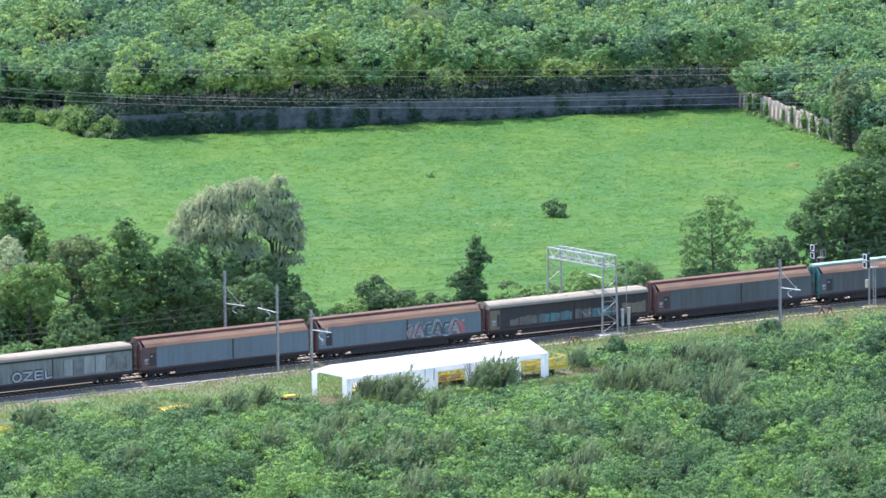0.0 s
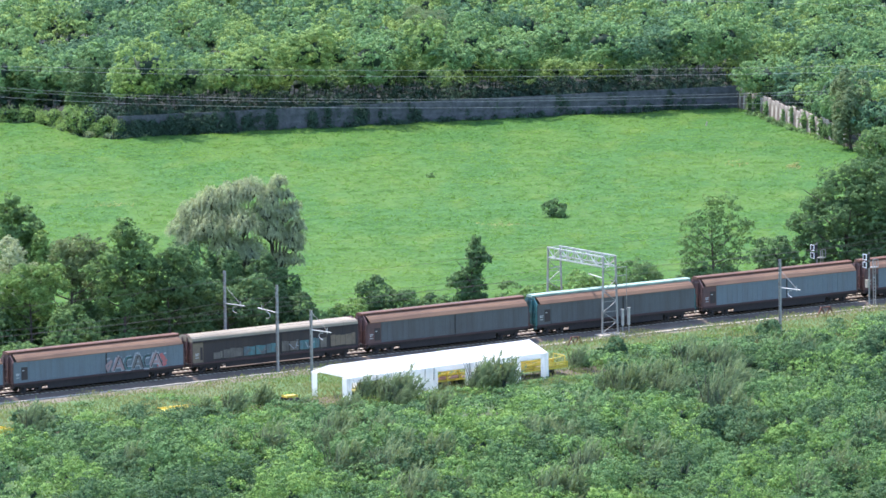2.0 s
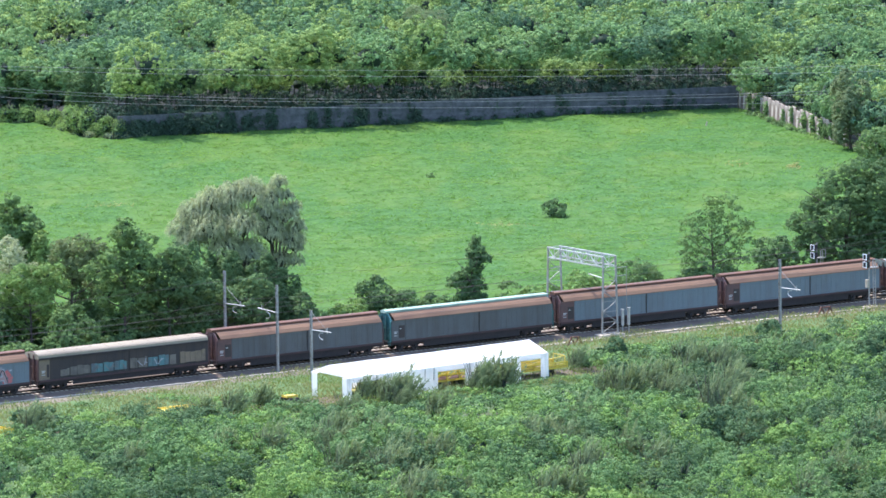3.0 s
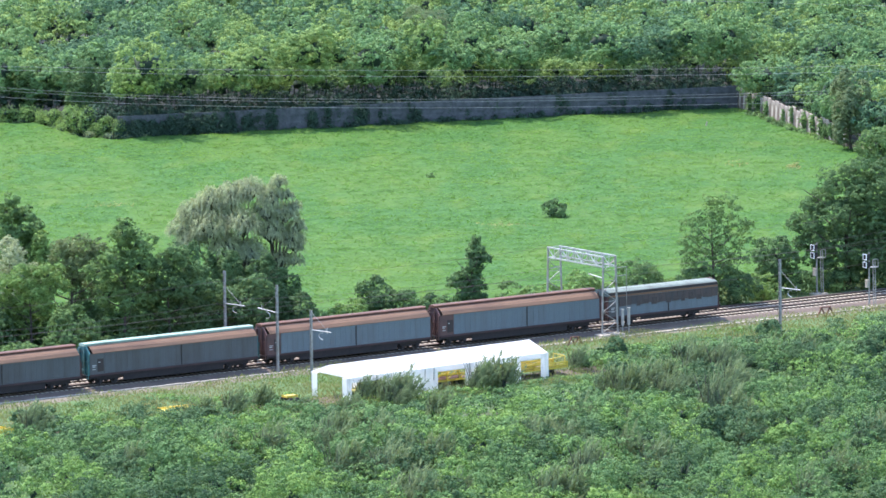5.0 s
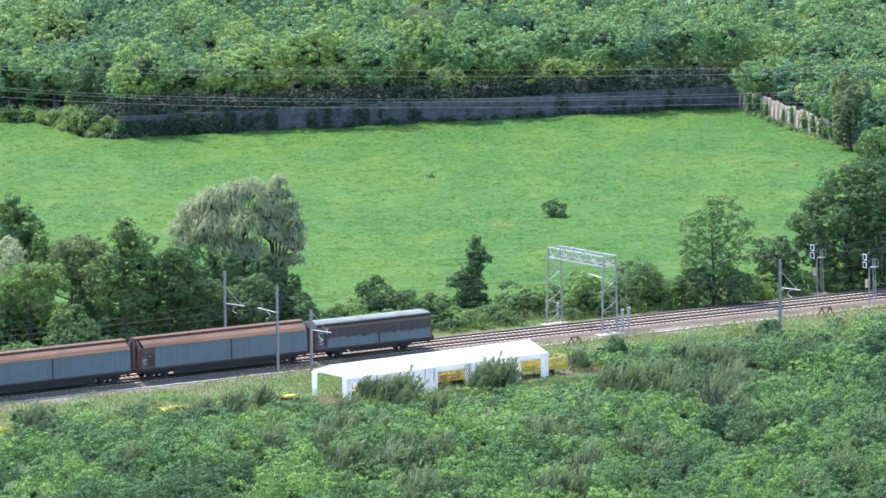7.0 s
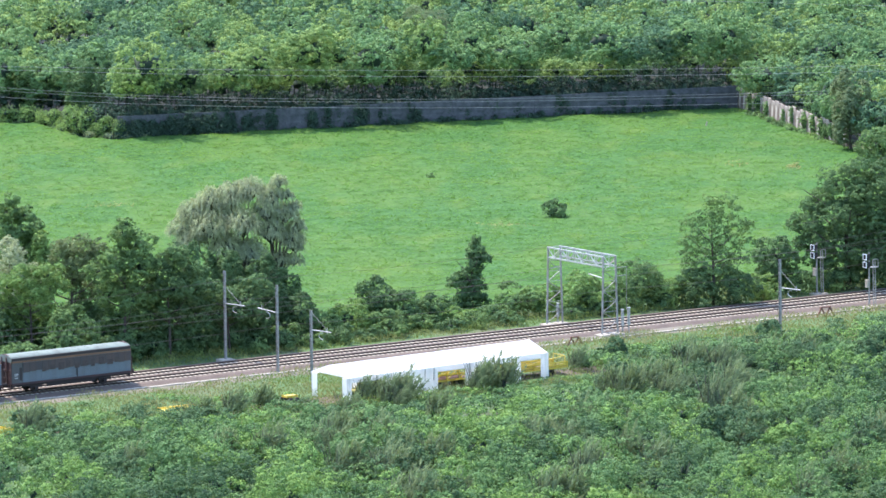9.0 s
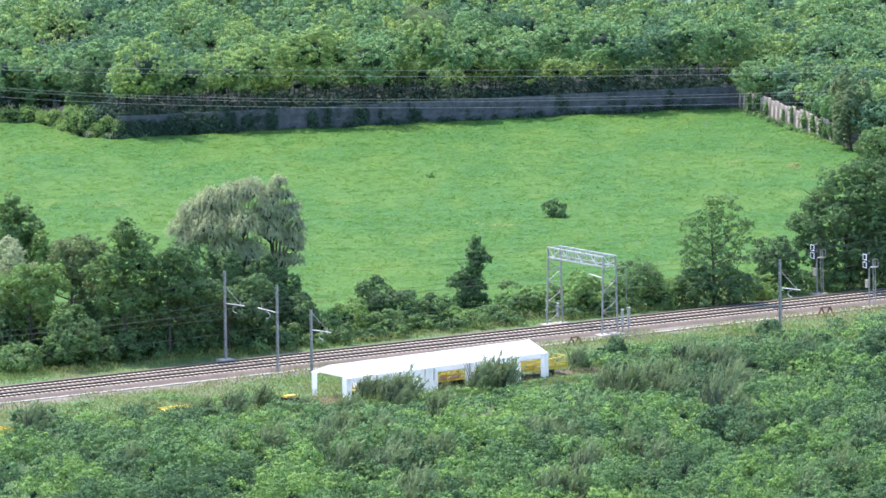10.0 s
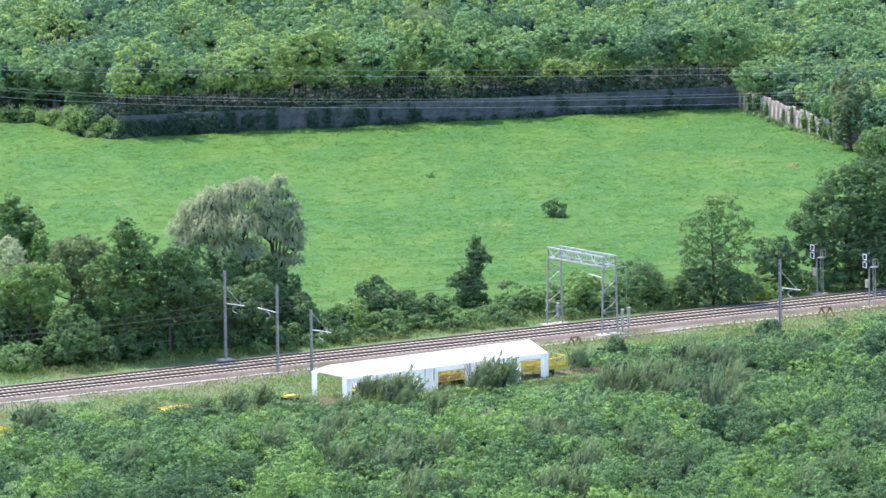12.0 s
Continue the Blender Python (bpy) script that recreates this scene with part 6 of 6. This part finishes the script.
# ---- verge weeds between trees, track and thicket ----
def weeds():
    rng = np.random.default_rng(61)
    n = 110000
    s, o = rng.uniform(-75, 72, n), np.where(rng.random(n) < 0.3, rng.uniform(-13, -3.4, n), rng.uniform(8.6, 34, n))
    th = TH
    x = s * math.cos(th) + o * math.sin(th)
    y = Y0 + s * math.sin(th) - o * math.cos(th)
    patch = lattice_noise(x, y, 4.0, 9)
    keep = (patch + rng.random(n) * 0.5 > 0.42)
    x, y, patch, o = x[keep], y[keep], patch[keep], o[keep]
    z = GROUND + rng.random(len(x)) * (0.15 + 0.95 * patch)
    N = unit(rng.normal(size=(len(x), 3)) + np.array([0, -0.2, 0.5]))
    P = np.stack([x, y, z], 1)
    dry = (lattice_noise(x, y, 2.3, 19) + 0.35 * rng.random(len(x)) > 0.78) & (o > 8.6)
    ob = new("verge_weeds", leaf_mesh("verge_weeds", P[~dry], N[~dry], 0.30, L_WEED, rng, 0.28, -1.4))
    tagged(ob, "yellowish-green weeds and grass along the railway", "weeds", kind="stuff")
    ob = new("dry_grass", leaf_mesh("dry_grass", P[dry], N[dry], 0.32, L_DRY, rng, 0.24, -1.6))
    tagged(ob, "withered yellow-brown grass tufts along the railway", "grass", kind="stuff")


weeds()


# ---- larger bushes standing out of the thicket ----
BIG = "large bushes in the thicket"
for seed, (bx, by, bh, br), mat, label in (
        (91, (44.05, 837.46, 4.30, 2.76), L_SHRUB_DARK, "tall dark green bush beside the railway verge"), (92, (41.07, 823.92, 4.12, 2.61), L_SHRUB_DARK, "dark green bush in the thicket"),
        (93, (38.42, 848.90, 2.59, 2.10), L_SHRUB_DARK, "round green bush at the verge"), (94, (26.53, 791.70, 4.19, 3.05), L_SHRUB_DARK, "large grey-green bush in the thicket"),
        (95, (18.34, 825.57, 3.44, 2.61), L_SHRUB_DARK, "grey-green bush in the thicket"), (96, (34.18, 863.81, 2.28, 1.54), L_SHRUB_DARK, "small green bush at the foot of a mast"),
        (97, (-39.71, 804.79, 2.80, 2.88), L_SHRUB_DARK, "dark green bush beside the trolley"), (98, (17.4, 848.0, 2.5, 1.7), L_SHRUB_DARK, "dark bush beside the tent"),
        (99, (-9.03, 779.46, 3.53, 3.00), L_SHRUB, "large green bush in the thicket"), (100, (32.37, 781.68, 3.92, 3.23), L_SHRUB_LIGHT, "large light green bush in the thicket"),
        (101, (-26.07, 775.61, 3.51, 3.10), L_SHRUB, "large green bush in the thicket"), (102, (5.01, 790.42, 3.41, 2.94), L_SHRUB, "large green bush in the thicket")):
    tree("bush", bx, by, bh, br, mat, seed, label, low=-0.15, limbs=3, group=BIG, category="bush", trunk=0.05)


# ---- thicket below the viewer ----
def clear_of(s, o):
    """Room to keep free: the tent, the works wagons and the line; how high plants may grow there without hiding them
    from the camera.
    """
    lim = np.full(len(s), 9.0)
    lim = np.where(o < 12.8, 0.0, lim)
    lim = np.where((o >= 12.8) & (o < 16), 0.42, lim)
    lim = np.where((o >= 16) & (o < 21), np.where(s > 0, 0.95, 0.65), lim)
    tent_zone = (s > -35) & (s < -1.2) & (o > 13) & (o < 29)
    lim = np.where(tent_zone, 0.0, lim)
    front = (s > -38) & (s < 0) & (o >= 29)
    lim = np.where(front, np.minimum(lim, 0.55 + 0.13 * (o - 29)), lim)
    left = (s <= -35) & (o >= 13) & (o < 28)
    lim = np.where(left, np.minimum(lim, np.where(o > 26, 1.5, np.where(o > 21, 1.2, 0.6))), lim)
    for a, w in ((-36.6, 1.2), (-49.8, 2.6), (-72.5, 2.0)):
        lim = np.where((np.abs(s - a) < w) & (np.abs(o - SIDING) < 1.6), 0.0, lim)
        lim = np.where((np.abs(s - a - 1.5) < w + 1.5) & (o > SIDING + 1.6) & (o < SIDING + 7), np.minimum(lim, 0.65 + 0.1 * (o - SIDING)), lim)
    return lim


def thicket():
    rng = np.random.default_rng(71)
    gx, gy = np.meshgrid(np.arange(-50, 50, 2.8), np.arange(746, 892, 2.8))
    x = gx.ravel() + rng.uniform(-0.9, 0.9, gx.size)
    y = gy.ravel() + rng.uniform(-0.9, 0.9, gx.size)
    s, o = off_of(x, y)
    big = lattice_noise(x, y, 6.5, 12)
    h = (0.5 + 4.2 * big ** 1.3) * rng.uniform(0.3, 1.7, len(x)) + np.clip((o - 30) * 0.012, 0, 0.8)
    lim = clear_of(s, o)
    h = np.minimum(h, lim * rng.uniform(0.55, 1.0, len(x))) * 0.9
    tall = (lim > 4.5) & (rng.random(len(x)) < 0.13)
    h = np.where(tall, rng.uniform(3.4, 5.0, len(x)), h)
    # lower towards the railway, capped along the camera's line of sight to the trough
    h = np.minimum(h, (0.25 + 0.134 * np.maximum(o - 10.5, 0)) * rng.uniform(0.65, 0.95, len(x)))
    sparse = (o < 19) & (rng.random(len(x)) < 0.5)
    keep = (h > 0.3) & ~sparse & (np.abs(x) < 43.5 + (y - 750) * 0.055)
    x, y, h, tall = x[keep], y[keep], h[keep], tall[keep]
    kinds = {}
    # darker shrubs gather towards the far end of the thicket
    shade = lattice_noise(x, y, 6, 16) + rng.uniform(-0.4, 0.4, len(x)) - 0.14 * np.clip((x - 12) / 20, 0, 1)
    for i in range(len(x)):
        r = rng.uniform(2.0, 3.0) if tall[i] else rng.uniform(1.4, 2.6) * min(1.0, 0.5 + h[i] * 0.25)
        tone = "light" if shade[i] > 0.68 else ("dark" if shade[i] < 0.28 else "mid")
        P, N, K = leafy(rng, h[i], r, -0.25 * h[i], int(np.clip(84 * r * (r + h[i]), 220, 2000 if tall[i] else 1250)), -0.1, 13 if tall[i] else 9, 0.34 if tall[i] else 0.38)
        K = np.array([0, 0, 0.3 * h[i]]) + (K - np.array([0, 0, 0.37 * h[i]])) * (0.9 if h[i] > 1.2 else 0.5)
        dest = kinds.setdefault(tone, ([], [], []))
        at = np.array([x[i], y[i], GROUND])
        dest[0].append(P + at)
        dest[1].append(N)
        dest[2].append(K + at)
    for tone, mat, label in (("mid", L_SHRUB, "dense sunlit thicket of young broad-leaved shrubs"), ("light", L_SHRUB_LIGHT, "light yellowish-green shrubs in the thicket"),
                             ("dark", L_SHRUB_DARK, "darker grey-green shrubs in the thicket")):
        ob = new("thicket", leafy_mesh("thicket", *kinds[tone], 0.215, mat, rng, 0.62, -0.1))
        tagged(ob, label, "thicket", kind="stuff")


thicket()


def willow_shrubs():
    """Upright feathery shrubs that stand out of the thicket."""
    rng = np.random.default_rng(81)
    made = []
    for v in range(4):
        h, r = 3.6, 1.5
        t = empty("willow_shrub", pose(0, 0, -60), "feathery upright grey-green willow shrub in the thicket", "shrub", "willow shrubs in the thicket")
        n, m = 76, 22
        a = rng.uniform(0, 2 * math.pi, n)
        rad = r * np.sqrt(rng.random(n))
        Ps, Ns, Ds = [], [], []
        for k in range(n):
            top = np.array([rad[k] * math.cos(a[k]) + 1.25 * rng.uniform(0.6, 1.2), rad[k] * math.sin(a[k]), h * (1 - 0.45 * (rad[k] / r) ** 2) * rng.uniform(0.6, 1.0)])
            foot = np.array([0.45 * rad[k] * math.cos(a[k]), 0.45 * rad[k] * math.sin(a[k]), 0.1])
            f = rng.uniform(0.35, 1.0, (m, 1))
            up = (top - foot) / np.linalg.norm(top - foot)
            Ps.append(foot + (top - foot) * f + rng.normal(scale=0.055, size=(m, 3)))
            Ds.append(unit(np.repeat(up[None], m, axis=0) + rng.normal(scale=0.28, size=(m, 3))))
            Ns.append(unit(rng.normal(scale=0.5, size=(m, 3)) + np.array([math.cos(a[k]), math.sin(a[k]), 0.5])))
        ob = new("foliage", leaf_mesh("foliage", np.concatenate(Ps), np.concatenate(Ns), 0.36, L_WILLOWSHRUB, rng, 0.26, 0.0, (np.array([(0.1, 0, 0.7), (0.3, 0, 1.3)]), np.array([0.42, 0.3])), np.concatenate(Ds)))
        ob.parent = t
        for k in range(6):
            bm = tube(bmesh.new(), [(0, 0, -0.1), (0.5 * math.cos(k), 0.5 * math.sin(k), h * 0.45), (1.0 * math.cos(k), 1.0 * math.sin(k), h * 0.8)], [0.05, 0.03, 0.01], 5)
            part("stem", bm, M_BARK, t)
        made.append(t)
    spots = [(18.19, 817.98, 4.00), (24.54, 842.19, 3.25), (26.58, 808.33, 4.50), (28.24, 800.60, 4.25), (-10.74, 792.04, 3.50), (-4.87, 819.67, 2.75), (5.24, 830.56, 3.25), (3.63, 827.96, 3.25), (6.59, 828.65, 3.00), (-5.44, 821.23, 2.75), (-3.97, 820.83, 3.25), (13.9, 842.0, 2.40), (-23.68, 807.08, 3.00), (-20.80, 814.07, 2.75), (-24.79, 806.76, 2.50), (-17.82, 819.25, 2.50), (-5.17, 767.58, 3.75), (13.32, 768.09, 4.00), (17.26, 778.06, 4.00), (19.79, 772.61, 3.75), (9.42, 753.39, 3.75), (11.52, 754.95, 4.00), (36.26, 761.57, 4.25), (40.82, 783.36, 4.00), (22.41, 828.25, 3.00), (-9.28, 809.52, 2.75), (33.20, 751.76, 3.75), (-4.57, 751.11, 3.75), (-29.77, 775.82, 3.25), (-40.04, 801.15, 3.25), (29.38, 787.40, 3.50), (-3.9, 818.6, 2.0), (-7.76, 822.99, 2.3), (-6.24, 825.13, 2.2), (43.84, 840.72, 3.25)]
    gx, gy = np.meshgrid(np.arange(-46, 47, 4.2), np.arange(752, 862, 4.6))
    for x, y in zip(gx.ravel(), gy.ravel()):
        x, y = x + rng.uniform(-1.6, 1.6), y + rng.uniform(-1.6, 1.6)
        s, o = off_of(x, y)
        if o > 34 and not (-40 < s < 2 and o < 44) and lattice_noise(np.array([x]), np.array([y]), 9, 23)[0] > 0.7:
            spots.append((x, y, min(rng.uniform(2.6, 4.2), 0.125 * (o - 10.5))))
    for k, (x, y, h) in enumerate(spots):
        m = pose(x - 0.7, y, GROUND, 0, 0, 41 * (k % 3) - 41)
        src = made[k % 4]
        if k < 4:
            src.matrix_basis = m
            t = src
        else:
            t = copy_thing(src, m)
        t.scale = (h / 2.9, h / 2.9, h / 2.75)


willow_shrubs()


# ---- power lines before the woods ----
def power_lines():
    for (x0, z0), (x1, z1), (x2, z2), y in (((-55.32, 7.52), (-10.00, 5.52), (55.77, 6.08), 1036.0),
            ((-55.33, 7.16), (-10.00, 5.17), (55.77, 5.73), 1036.0),
            ((-55.34, 6.31), (-10.01, 4.45), (55.77, 4.66), 1036.0),
            ((-55.28, 10.16), (0.24, 9.05), (55.78, 9.08), 1036.0),
            ((-55.28, 9.73), (0.24, 8.26), (55.78, 8.36), 1036.0),
            ((-58.51, 13.30), (0.37, 11.90), (59.26, 9.81), 1100.0)):
        pts = []
        for k in range(15):
            f = k / 14
            a = (1 - f) * (1 - 2 * f), 4 * f * (1 - f), f * (2 * f - 1)
            pts.append((a[0] * x0 + a[1] * x1 + a[2] * x2, y, a[0] * z0 + a[1] * z1 + a[2] * z2))
        tagged(part("power_line", tube(bmesh.new(), pts, 0.0125, 5), M_GALV), "thin pale power line sagging before the woods", "power line", "power lines before the woods", "structure")


power_lines()


# ---- sleepers ----
def sleepers():
    bm = bmesh.new()
    box(bm, -0.14, 0.14, -1.2, 1.2, -0.12, 0.03)
    bmesh.ops.bevel(bm, geom=[e for e in bm.edges if all(v.co.z > 0 for v in e.verts)], offset=0.025, segments=1, affect="EDGES")
    me = bpy.data.meshes.new("sleeper")
    bm.to_mesh(me)
    me.materials.append(M_SLEEPER)
    bm.free()
    rng = random.Random(4)
    for t, off in ((far_track, 0.0), (near_track, SPACING)):
        rest_v, rest_f = [], []
        k = 0
        s = S0 + 0.3
        while s < S1:
            if -70 < s < 72:
                ob = new("sleeper", me)
                ob.parent = t
                ob.matrix_basis = on_track(s + rng.uniform(-0.02, 0.02), off, rng.uniform(-0.012, 0.0), rng.uniform(-0.6, 0.6))
            else:
                m = on_track(s, off)
                b = len(rest_v)
                rest_v += [m @ Vector(v) for v in ((-0.14, -1.2, -0.1), (0.14, -1.2, -0.1), (0.14, 1.2, -0.1), (-0.14, 1.2, -0.1), (-0.12, -1.18, 0.03), (0.12, -1.18, 0.03), (0.12, 1.18, 0.03), (-0.12, 1.18, 0.03))]
                rest_f += [(b + 4, b + 5, b + 6, b + 7), (b, b + 1, b + 5, b + 4), (b + 1, b + 2, b + 6, b + 5), (b + 2, b + 3, b + 7, b + 6), (b + 3, b, b + 4, b + 7)]
            s += 0.6
        ob = new("sleeper_row", array_mesh("sleeper_row", np.array([tuple(v) for v in rest_v]), np.array(rest_f), M_SLEEPER))
        ob.parent = t
        tagged(ob, kind="stuff")


sleepers()


# ---- what moves ----
def motions():
    for w, mid, _, _ in TRAIN:
        rows = []
        for k in range(25):
            t = 0.5 * k
            rows.append((t, on_track(mid - SPEED * t, SPACING, RAIL)))
        walk(w, rows)


motions()
